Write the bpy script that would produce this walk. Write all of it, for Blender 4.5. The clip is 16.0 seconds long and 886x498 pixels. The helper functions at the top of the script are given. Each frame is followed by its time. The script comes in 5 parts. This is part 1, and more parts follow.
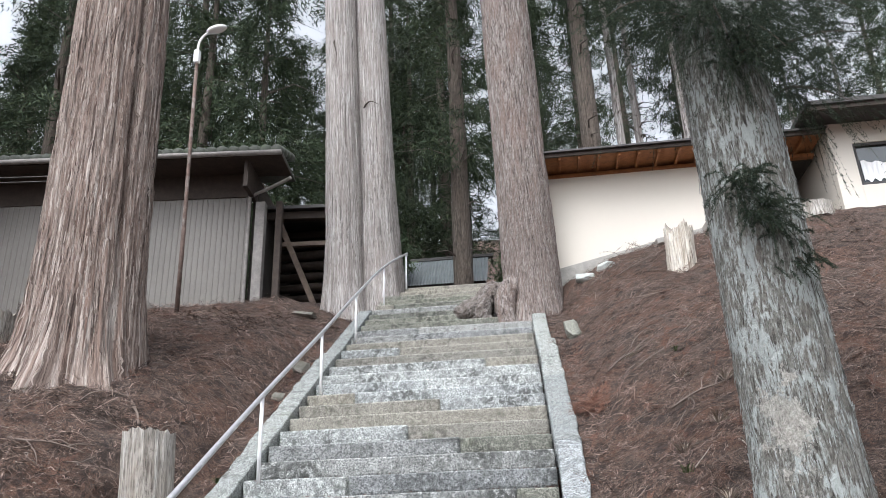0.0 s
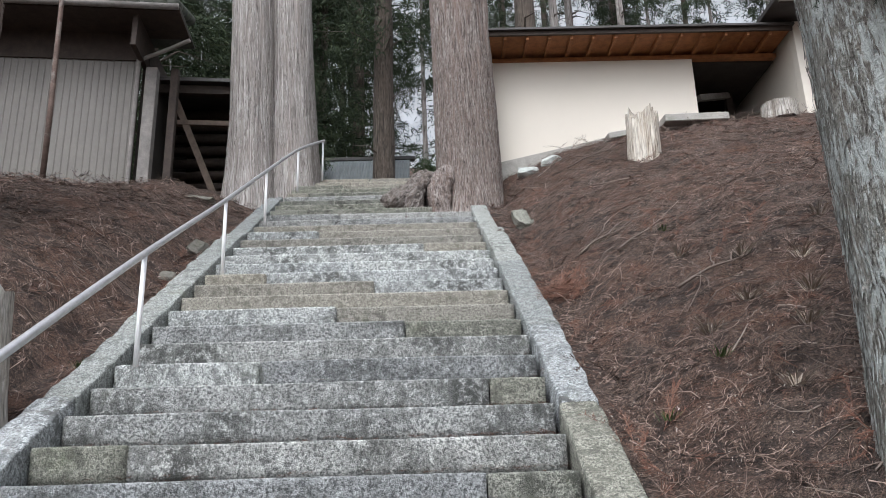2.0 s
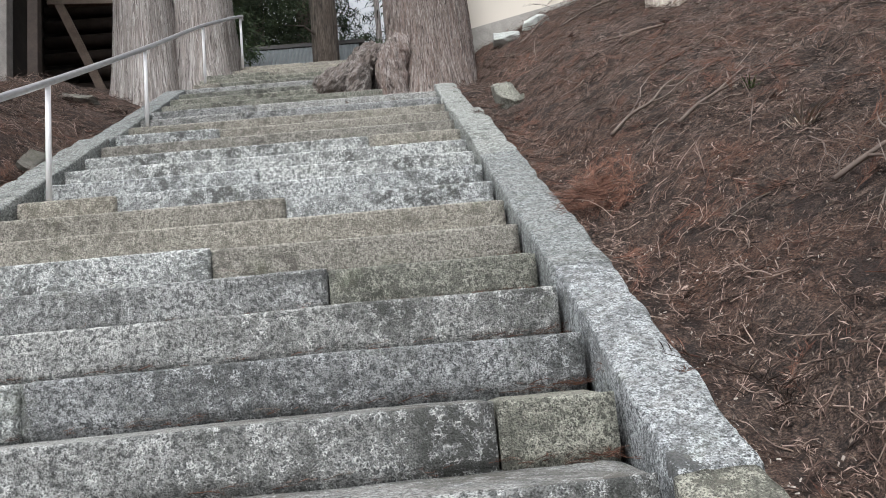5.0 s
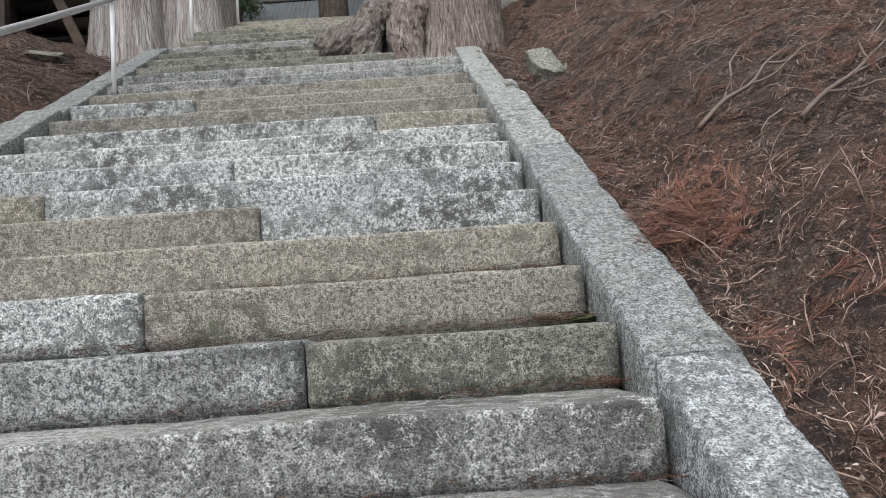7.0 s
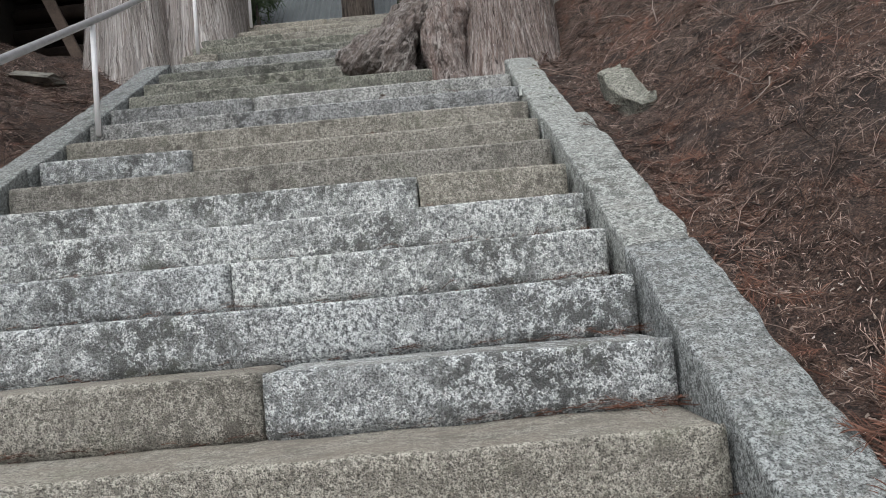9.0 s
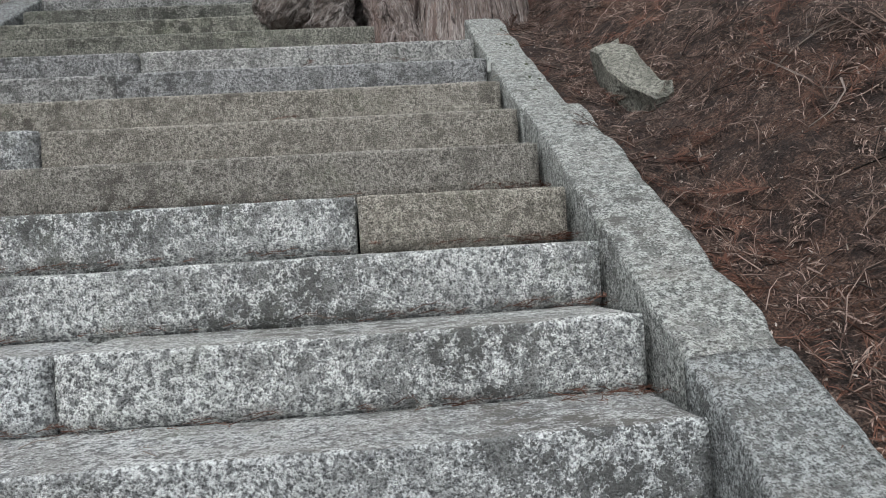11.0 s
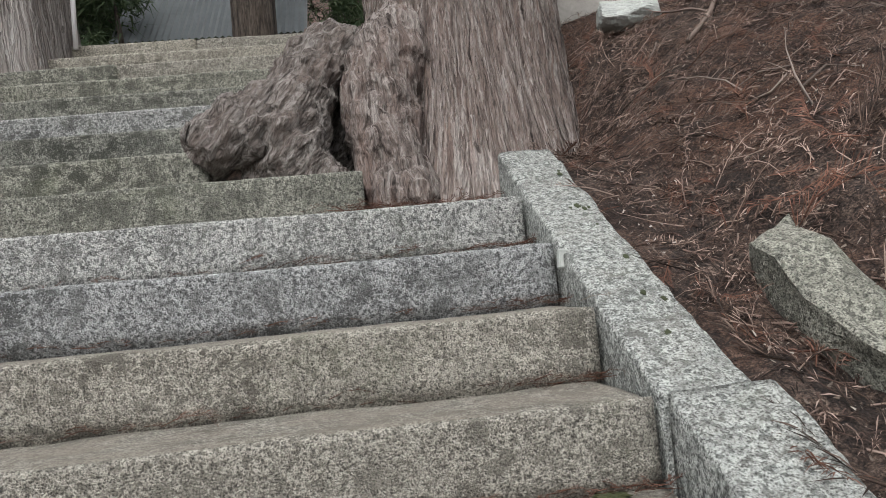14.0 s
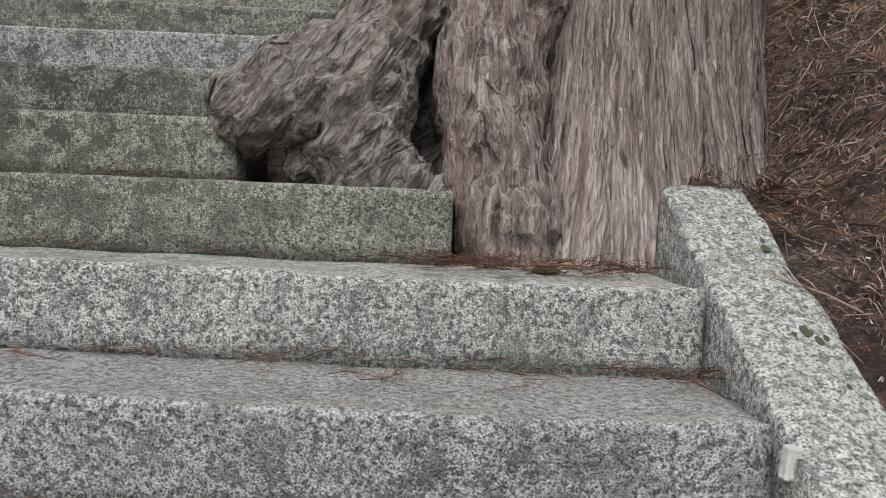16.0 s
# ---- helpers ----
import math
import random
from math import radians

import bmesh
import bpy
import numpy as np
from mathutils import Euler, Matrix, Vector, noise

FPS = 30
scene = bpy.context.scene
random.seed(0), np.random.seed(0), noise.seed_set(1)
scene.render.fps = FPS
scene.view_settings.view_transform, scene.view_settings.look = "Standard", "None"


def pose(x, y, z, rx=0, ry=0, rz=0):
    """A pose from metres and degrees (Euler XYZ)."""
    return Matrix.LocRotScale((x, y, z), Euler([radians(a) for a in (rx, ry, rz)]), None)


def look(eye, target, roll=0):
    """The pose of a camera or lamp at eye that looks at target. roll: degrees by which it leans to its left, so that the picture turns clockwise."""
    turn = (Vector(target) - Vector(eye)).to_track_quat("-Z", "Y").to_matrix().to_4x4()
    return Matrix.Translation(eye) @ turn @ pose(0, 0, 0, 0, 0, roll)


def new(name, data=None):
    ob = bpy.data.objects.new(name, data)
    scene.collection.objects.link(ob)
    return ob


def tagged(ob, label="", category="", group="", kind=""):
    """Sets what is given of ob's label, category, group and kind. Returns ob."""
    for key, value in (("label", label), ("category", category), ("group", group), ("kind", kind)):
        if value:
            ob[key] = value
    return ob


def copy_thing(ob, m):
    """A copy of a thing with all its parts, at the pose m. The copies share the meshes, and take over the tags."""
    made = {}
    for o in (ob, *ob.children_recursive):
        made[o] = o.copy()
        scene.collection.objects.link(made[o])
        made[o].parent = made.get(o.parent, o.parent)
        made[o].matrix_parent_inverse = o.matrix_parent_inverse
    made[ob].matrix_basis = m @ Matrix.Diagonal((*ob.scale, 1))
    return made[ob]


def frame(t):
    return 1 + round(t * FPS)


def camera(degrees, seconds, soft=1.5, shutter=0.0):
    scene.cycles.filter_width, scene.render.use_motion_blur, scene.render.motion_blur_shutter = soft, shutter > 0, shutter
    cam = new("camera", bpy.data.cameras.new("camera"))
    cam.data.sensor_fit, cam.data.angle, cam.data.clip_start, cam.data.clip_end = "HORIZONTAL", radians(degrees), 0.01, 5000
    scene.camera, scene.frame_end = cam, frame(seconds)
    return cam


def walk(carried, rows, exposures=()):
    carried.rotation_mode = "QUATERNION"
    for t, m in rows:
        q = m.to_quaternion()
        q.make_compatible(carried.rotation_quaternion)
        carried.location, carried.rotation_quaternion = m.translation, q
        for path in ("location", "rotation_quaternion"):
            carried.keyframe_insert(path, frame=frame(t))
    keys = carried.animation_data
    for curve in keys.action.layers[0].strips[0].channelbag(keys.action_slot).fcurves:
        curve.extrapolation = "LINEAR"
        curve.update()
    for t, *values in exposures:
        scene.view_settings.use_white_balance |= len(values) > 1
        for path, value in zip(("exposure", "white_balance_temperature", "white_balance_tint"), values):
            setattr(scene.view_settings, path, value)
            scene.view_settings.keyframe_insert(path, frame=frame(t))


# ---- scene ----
cam = camera(60.0, 16.0, soft=0.7)
PATH = [
    (0, (-0.085, -0.691, 1.41), (-0.308, 1.152, 2.153), -1.9),
    (0.5, (-0.214, -0.339, 1.351), (-0.419, 1.525, 2.047), -0.1),
    (1, (-0.396, 0.027, 1.322), (-0.536, 1.896, 2.022), -0.1),
    (1.5, (-0.556, 0.429, 1.309), (-0.591, 2.343, 1.889), -2.1),
    (2, (-0.635, 0.993, 1.321), (-0.61, 2.909, 1.894), -1.6),
    (2.5, (-0.699, 1.546, 1.358), (-0.634, 3.468, 1.908), -4.5),
    (3, (-0.668, 1.99, 1.439), (-0.555, 3.945, 1.846), -3.5),
    (3.2, (-0.614, 2.176, 1.502), (-0.489, 4.123, 1.946), -3.7),
    (5.3, (-0.51, 3.55, 2.014), (-0.416, 5.525, 2.313), -5.8),
    (5.5, (-0.495, 3.647, 2.057), (-0.332, 5.62, 2.343), -5.8),
    (6, (-0.451, 3.902, 2.236), (-0.32, 5.87, 2.569), -6.9),
    (6.5, (-0.497, 4.172, 2.333), (-0.413, 6.142, 2.663), -6.5),
    (7, (-0.521, 4.382, 2.411), (-0.467, 6.369, 2.63), -4.2),
    (7.5, (-0.513, 4.639, 2.577), (-0.55, 6.63, 2.761), -4.0),
    (8, (-0.567, 4.863, 2.745), (-0.599, 6.853, 2.938), -2.7),
    (8.5, (-0.576, 5.079, 2.827), (-0.569, 7.07, 3.012), -4.8),
    (8.7, (-0.586, 5.177, 2.938), (-0.615, 7.169, 3.117), -5.2),
    (10.8, (-0.659, 6.184, 3.441), (-0.549, 8.181, 3.431), -4.4),
    (11, (-0.653, 6.28, 3.497), (-0.504, 8.275, 3.499), -3.6),
    (11.5, (-0.64, 6.531, 3.663), (-0.566, 8.527, 3.765), -5.4),
    (12, (-0.672, 6.778, 3.779), (-0.658, 8.771, 3.95), -5.2),
    (12.5, (-0.691, 7.008, 3.901), (-0.575, 8.996, 4.079), -5.0),
    (13, (-0.681, 7.233, 4.011), (-0.63, 9.229, 4.132), -4.7),
    (13.5, (-0.685, 7.522, 4.154), (-0.624, 9.517, 4.275), -6.0),
    (14, (-0.633, 7.774, 4.274), (-0.447, 9.762, 4.398), -5.6),
    (14.5, (-0.626, 7.959, 4.348), (-0.524, 9.955, 4.405), -4.5),
    (15, (-0.641, 8.208, 4.488), (-0.483, 10.201, 4.466), -4.0),
    (15.5, (-0.631, 8.463, 4.643), (-0.5, 10.459, 4.613), -2.0),
    (16, (-0.662, 8.705, 4.727), (-0.659, 10.702, 4.609), 2.4),
]
walk(cam, [(t, look(eye, target, roll)) for t, eye, target, roll in PATH],
     exposures=[(0, -0.73, 6100, 10), (1.2, -0.88, 6100, 10), (2.5, -1.15, 6150, 10), (5.5, -1.20, 6300, 10), (8.5, -1.47, 6300, 10), (11, -1.71, 6250, 10), (12, -1.61, 6300, 10), (16, -1.44, 6500, 10)])

# ---------------------------------------------------------------- light
world = bpy.data.worlds.new("world")
scene.world = world
world.use_nodes = True
wn = world.node_tree
sky = wn.nodes.new("ShaderNodeTexSky")
sky.sky_type = 'NISHITA'
sky.sun_disc = False
sky.sun_elevation = radians(56)
sky.sun_rotation = radians(201)
sky.air_density, sky.dust_density, sky.ozone_density = 1.0, 6.0, 1.0
# an overcast sky: the blue is washed out by cloud, Value brightens it 4.6 times
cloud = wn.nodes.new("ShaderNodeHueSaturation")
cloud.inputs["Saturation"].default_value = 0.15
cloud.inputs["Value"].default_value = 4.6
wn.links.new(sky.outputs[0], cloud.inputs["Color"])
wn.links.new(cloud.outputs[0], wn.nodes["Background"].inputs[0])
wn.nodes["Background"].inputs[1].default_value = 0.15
sun = new("sun", bpy.data.lights.new("sun", 'SUN'))
sun.data.energy, sun.data.angle, sun.data.color = 0.6, radians(35), (1.0, 0.985, 0.965)
sun.matrix_world = look((0, 0, 0), (0.2, 0.52, -0.83))


# ---------------------------------------------------------------- noise
def hash3(ix, iy, iz, seed):
    h = (ix * 374761393 + iy * 668265263 + iz * 2147483647 + seed * 1274126177) & 0xffffffff
    h = ((h ^ (h >> 13)) * 1274126177) & 0xffffffff
    h = ((h ^ (h >> 16)) * 2246822519) & 0xffffffff
    return ((h ^ (h >> 15)) & 0xffff) / 65535.0


def vnoise(x, y, z, seed=0):
    """Smooth value noise in -1..1 on arrays."""
    x, y, z = np.broadcast_arrays(np.asarray(x, float), np.asarray(y, float), np.asarray(z, float))
    ix, iy, iz = (np.floor(a).astype(np.int64) for a in (x, y, z))
    fx, fy, fz = x - ix, y - iy, z - iz
    fx, fy, fz = (f * f * (3 - 2 * f) for f in (fx, fy, fz))
    out = 0
    for a in (0, 1):
        wa = fx if a else 1 - fx
        for b in (0, 1):
            wb = fy if b else 1 - fy
            for c in (0, 1):
                wc = fz if c else 1 - fz
                out = out + wa * wb * wc * hash3(ix + a, iy + b, iz + c, seed)
    return out * 2 - 1


def fbm(x, y, z, octaves=4, seed=0):
    total, amp = 0, 1.0
    for o in range(octaves):
        total = total + amp * vnoise(x * 2 ** o, y * 2 ** o, z * 2 ** o, seed + o)
        amp *= 0.5
    return total / 2


def ramp01(v, a, b):
    t = np.clip((np.asarray(v, float) - a) / (b - a), 0, 1)
    return t * t * (3 - 2 * t)


# ---------------------------------------------------------------- materials
def mat(name, build):
    m = bpy.data.materials.new(name)
    m.use_nodes = True
    nt = m.node_tree
    bsdf = nt.nodes["Principled BSDF"]
    build(nt, bsdf)
    return m


def node(nt, kind, **kw):
    n = nt.nodes.new(kind)
    for k, v in kw.items():
        n.inputs[k.replace("_", " ")].default_value = v
    return n


def coords(nt, kind="Object", scale=(1, 1, 1)):
    tc = nt.nodes.new("ShaderNodeTexCoord")
    mp = nt.nodes.new("ShaderNodeMapping")
    mp.inputs["Scale"].default_value = scale
    nt.links.new(tc.outputs[kind], mp.inputs["Vector"])
    return mp.outputs["Vector"]


def noise_tex(nt, vec, scale, detail=4, rough=0.6, distort=0.0):
    n = node(nt, "ShaderNodeTexNoise", Scale=scale, Detail=detail, Roughness=rough, Distortion=distort)
    nt.links.new(vec, n.inputs["Vector"])
    return n.outputs["Fac"]


def ramp(nt, fac, stops):
    r = nt.nodes.new("ShaderNodeValToRGB")
    el = r.color_ramp.elements
    while len(el) < len(stops):
        el.new(0.5)
    for e, (p, c) in zip(el, stops):
        e.position = p
        e.color = (*c, 1) if len(c) == 3 else c
    nt.links.new(fac, r.inputs["Fac"])
    return r.outputs["Color"]


def mix(nt, fac, a, b, mode='MIX'):
    m = nt.nodes.new("ShaderNodeMix")
    m.data_type, m.blend_type = 'RGBA', mode
    for sock, v in ((0, fac), (6, a), (7, b)):
        if isinstance(v, (int, float)):
            m.inputs[sock].default_value = v
        elif isinstance(v, tuple):
            m.inputs[sock].default_value = (*v, 1)
        else:
            nt.links.new(v, m.inputs[sock])
    return m.outputs[2]


def bump(nt, bsdf, height, strength=0.5, dist=0.01):
    b = node(nt, "ShaderNodeBump", Strength=strength, Distance=dist)
    nt.links.new(height, b.inputs["Height"])
    nt.links.new(b.outputs[0], bsdf.inputs["Normal"])


def granite(name, light, dark, lichen, lichen_amount, grain=52, dusty=0.28):
    def build(nt, bsdf):
        geo = nt.nodes.new("ShaderNodeNewGeometry")
        vec = geo.outputs["Position"]
        info = nt.nodes.new("ShaderNodeObjectInfo")
        fine = noise_tex(nt, vec, grain, 3, 0.6)
        grit = noise_tex(nt, vec, grain * 3.1, 2, 0.6)
        blot = noise_tex(nt, vec, 16, 7, 0.78)
        wide = noise_tex(nt, vec, 1.7, 4, 0.6)
        mid = tuple((a + b) / 2 for a, b in zip(dark, light))
        body = ramp(nt, fine, [(0.40, dark), (0.475, mid), (0.56, light)])
        crystals = ramp(nt, grit, [(0.36, (0.30,) * 3), (0.48, (1.0,) * 3), (0.64, (1.4,) * 3)])
        body = mix(nt, 1.0, body, crystals, 'MULTIPLY')
        # black lichen in crusty patches
        crust = nt.nodes.new("ShaderNodeMath")
        crust.operation = 'MULTIPLY_ADD'
        nt.links.new(fine, crust.inputs[0])
        crust.inputs[1].default_value = 0.55
        nt.links.new(blot, crust.inputs[2])
        edge = 0.80 - 0.07 * lichen_amount
        stain = ramp(nt, crust.outputs[0], [(edge, (0, 0, 0)), (edge + 0.025, (0.92,) * 3)])
        stain = mix(nt, 1.0, stain, ramp(nt, wide, [(0.36, (0.12,) * 3), (0.62, (1, 1, 1))]), 'MULTIPLY')
        col = mix(nt, stain, body, lichen)
        tone = ramp(nt, info.outputs["Random"], [(0.0, (0.80, 0.81, 0.83)), (1.0, (1.1, 1.09, 1.06))])
        col = mix(nt, 1.0, col, tone, 'MULTIPLY')
        green = ramp(nt, noise_tex(nt, vec, 3.1, 5, 0.7), [(0.58, (0, 0, 0)), (0.75, (0.4, 0.4, 0.4))])
        col = mix(nt, green, col, (0.13, 0.145, 0.09))
        sep = nt.nodes.new("ShaderNodeSeparateXYZ")
        nt.links.new(geo.outputs["True Normal"], sep.inputs[0])
        flat = ramp(nt, sep.outputs["Z"], [(0.80, (0, 0, 0)), (0.97, (dusty,) * 3)])
        dust = mix(nt, 1.0, flat, ramp(nt, noise_tex(nt, vec, 6, 5, 0.7), [(0.36, (0.1,) * 3), (0.60, (1, 1, 1))]), 'MULTIPLY')
        col = mix(nt, dust, col, (0.20, 0.172, 0.14))
        nt.links.new(col, bsdf.inputs["Base Color"])
        bsdf.inputs["Roughness"].default_value = 0.92
        h = nt.nodes.new("ShaderNodeMath")
        h.operation = 'ADD'
        nt.links.new(fine, h.inputs[0])
        nt.links.new(grit, h.inputs[1])
        bump(nt, bsdf, h.outputs[0], 0.8, 0.010)
    return mat(name, build)


M_GREY = granite("granite_grey", (0.43, 0.44, 0.435), (0.105, 0.11, 0.11), (0.035, 0.037, 0.034), 0.9, 62)
M_PALE = granite("granite_pale", (0.52, 0.545, 0.545), (0.14, 0.148, 0.15), (0.06, 0.063, 0.06), 0.25, 60)
M_TAN = granite("granite_tan", (0.37, 0.352, 0.305), (0.155, 0.146, 0.124), (0.085, 0.078, 0.064), -0.15, 75, 0.6)
M_ASH = granite("granite_ash", (0.40, 0.408, 0.40), (0.12, 0.124, 0.122), (0.06, 0.062, 0.058), -0.3, 76)
M_OLIVE = granite("granite_olive", (0.31, 0.31, 0.265), (0.095, 0.097, 0.082), (0.045, 0.047, 0.037), 0.25, 70)
M_KERB = granite("granite_kerb", (0.335, 0.354, 0.345), (0.115, 0.124, 0.12), (0.06, 0.063, 0.06), -0.3, 60)


def bark(name, pale, mid, deep, red, lichen=0.0, su=60, sv=2.6, scar=None, solid=None, waver=0.0):
    def build(nt, bsdf):
        if solid:
            # grain that runs through the wood along one axis
            geo0 = nt.nodes.new("ShaderNodeNewGeometry")
            ax = Vector(solid).normalized()
            e1 = Vector((0, 1, 0)).cross(ax).normalized()
            join = nt.nodes.new("ShaderNodeCombineXYZ")
            for k, way in enumerate((e1, ax, ax.cross(e1))):
                dot = nt.nodes.new("ShaderNodeVectorMath")
                dot.operation = 'DOT_PRODUCT'
                nt.links.new(geo0.outputs["Position"], dot.inputs[0])
                dot.inputs[1].default_value = way
                nt.links.new(dot.outputs["Value"], join.inputs[k])
            uv = join.outputs[0]
        else:
            uv = coords(nt, "UV")
        if waver:
            wn_ = node(nt, "ShaderNodeTexNoise", Scale=5.0, Detail=3.0, Roughness=0.6)
            nt.links.new(uv, wn_.inputs["Vector"])
            mul = nt.nodes.new("ShaderNodeVectorMath")
            mul.operation = 'MULTIPLY_ADD'
            nt.links.new(wn_.outputs["Color"], mul.inputs[0])
            mul.inputs[1].default_value = (waver, waver * 2, waver)
            nt.links.new(uv, mul.inputs[2])
            uv = mul.outputs[0]

        def stretched(a, b, det, dis=0.0):
            mp = nt.nodes.new("ShaderNodeMapping")
            mp.inputs["Scale"].default_value = (a, b, a if solid else 1)
            nt.links.new(uv, mp.inputs["Vector"])
            return noise_tex(nt, mp.outputs[0], 1.0, det, 0.65, dis)
        strips = stretched(su, sv, 4, 0.7)
        fibres = stretched(su * 3.7, sv * 5, 3)
        flakes = stretched(su * 0.5, sv * 2.6, 5, 1.2)
        wide = stretched(6, 1.1, 4)
        patch = stretched(5, 3.2, 6)
        col = ramp(nt, strips, [(0.35, deep), (0.46, mid), (0.60, pale)])
        col = mix(nt, ramp(nt, flakes, [(0.40, (0.8,) * 3), (0.50, (0, 0, 0))]), col, mid)
        col = mix(nt, ramp(nt, flakes, [(0.30, (0.85,) * 3), (0.385, (0, 0, 0))]), col, deep)
        col = mix(nt, ramp(nt, wide, [(0.45, (0, 0, 0)), (0.66, (0.7,) * 3)]), col, mix(nt, strips, red, mid))
        f2 = ramp(nt, fibres, [(0.34, (0.55,) * 3), (0.5, (1.0,) * 3), (0.66, (1.2,) * 3)])
        col = mix(nt, 1.0, col, f2, 'MULTIPLY')
        if lichen:
            crust = nt.nodes.new("ShaderNodeMath")
            crust.operation = 'MULTIPLY_ADD'
            nt.links.new(strips, crust.inputs[0])
            crust.inputs[1].default_value = 0.6
            nt.links.new(patch, crust.inputs[2])
            col = mix(nt, ramp(nt, crust.outputs[0], [(0.82 - lichen * 0.1, (0, 0, 0)), (0.9 - lichen * 0.1, (0.8,) * 3)]), col, (0.36, 0.385, 0.375))
        if scar:
            geo = nt.nodes.new("ShaderNodeNewGeometry")
            sub = nt.nodes.new("ShaderNodeVectorMath")
            sub.operation = 'SUBTRACT'
            nt.links.new(geo.outputs["Position"], sub.inputs[0])
            sub.inputs[1].default_value = scar[0]
            sca = nt.nodes.new("ShaderNodeVectorMath")
            sca.operation = 'MULTIPLY'
            nt.links.new(sub.outputs[0], sca.inputs[0])
            sca.inputs[1].default_value = scar[1]
            ln = nt.nodes.new("ShaderNodeVectorMath")
            ln.operation = 'LENGTH'
            nt.links.new(sca.outputs[0], ln.inputs[0])
            ad = nt.nodes.new("ShaderNodeMath")
            ad.operation = 'MULTIPLY_ADD'
            nt.links.new(noise_tex(nt, geo.outputs["Position"], 7, 6, 0.75), ad.inputs[0])
            ad.inputs[1].default_value = 1.0
            nt.links.new(ln.outputs["Value"], ad.inputs[2])
            bare = mix(nt, ramp(nt, noise_tex(nt, geo.outputs["Position"], 45, 4, 0.7), [(0.4, (0, 0, 0)), (0.6, (1, 1, 1))]), (0.26, 0.245, 0.215), (0.42, 0.40, 0.365))
            col = mix(nt, ramp(nt, ad.outputs[0], [(0.60, (0.9,) * 3), (0.64, (0, 0, 0))]), col, bare)
        nt.links.new(col, bsdf.inputs["Base Color"])
        bsdf.inputs["Roughness"].default_value = 0.95
        h = nt.nodes.new("ShaderNodeMath")
        h.operation = 'MULTIPLY_ADD'
        nt.links.new(fibres, h.inputs[0])
        h.inputs[1].default_value = 0.4
        nt.links.new(strips, h.inputs[2])
        h2 = nt.nodes.new("ShaderNodeMath")
        h2.operation = 'MULTIPLY_ADD'
        nt.links.new(flakes, h2.inputs[0])
        h2.inputs[1].default_value = 0.8
        nt.links.new(h.outputs[0], h2.inputs[2])
        bump(nt, bsdf, h2.outputs[0], 1.0, 0.03)
    return mat(name, build)


M_BARK_RED = bark("bark_red_cedar", (0.41, 0.36, 0.325), (0.19, 0.143, 0.12), (0.032, 0.02, 0.016), (0.165, 0.088, 0.062), 0, 20, 0.40, None, None, 0.05)
M_BARK_GREY = bark("bark_grey_cedar", (0.52, 0.495, 0.475), (0.30, 0.272, 0.255), (0.055, 0.045, 0.04), (0.26, 0.205, 0.18), 0, 42, 0.75, None, None, 0.04)
M_BARK_ROOT = bark("bark_gnarled_root", (0.34, 0.315, 0.295), (0.15, 0.13, 0.117), (0.022, 0.018, 0.016), (0.17, 0.118, 0.096), 0, 42, 6, None, (-0.55, -0.2, -0.75), 0.05)
M_BARK_STRINGY = bark("bark_stringy_cedar", (0.375, 0.338, 0.314), (0.178, 0.145, 0.129), (0.028, 0.021, 0.018), (0.245, 0.155, 0.125), 0, 44, 3.4, None, None, 0.06)
M_BARK_BUTTRESS = bark("bark_buttress_root", (0.35, 0.315, 0.292), (0.160, 0.130, 0.116), (0.028, 0.021, 0.018), (0.245, 0.155, 0.125), 0, 44, 3.4, None, (0.06, -0.2, -1), 0.06)
M_BARK_LICHEN = bark("bark_lichen", (0.29, 0.30, 0.28), (0.14, 0.135, 0.12), (0.04, 0.035, 0.03), (0.155, 0.13, 0.108), 0.26, 46, 8, ((1.20, 3.64, 2.02), (1.30, 0.40, 0.62)))
M_BARK_DARK = bark("bark_dark", (0.15, 0.125, 0.10), (0.085, 0.068, 0.056), (0.028, 0.022, 0.018), (0.085, 0.06, 0.046), 0, 30, 2)


def plain(name, col, rough=0.7, metal=0.0, vary=0.25, scale=6.0, rel=0.0, stain=None):
    def build(nt, bsdf):
        geo = nt.nodes.new("ShaderNodeNewGeometry")
        vec = geo.outputs["Position"]
        a = noise_tex(nt, vec, scale, 5, 0.65)
        b = noise_tex(nt, vec, scale * 9, 3, 0.6)
        lo, hi = tuple(c * (1 - vary) for c in col), tuple(c * (1 + vary) for c in col)
        c = ramp(nt, a, [(0.3, lo), (0.7, hi)])
        c = mix(nt, 1.0, c, ramp(nt, b, [(0.3, (1 - 0.48 * vary,) * 3), (0.7, (1 + 0.32 * vary,) * 3)]), 'MULTIPLY')
        if stain:
            s = noise_tex(nt, vec, scale * 0.6, 6, 0.75, 0.5)
            c = mix(nt, ramp(nt, s, [(0.52, (0, 0, 0)), (0.7, (0.8,) * 3)]), c, stain)
        nt.links.new(c, bsdf.inputs["Base Color"])
        bsdf.inputs["Roughness"].default_value = rough
        bsdf.inputs["Metallic"].default_value = metal
        if rel:
            bump(nt, bsdf, b, 0.6, rel)
    return mat(name, build)


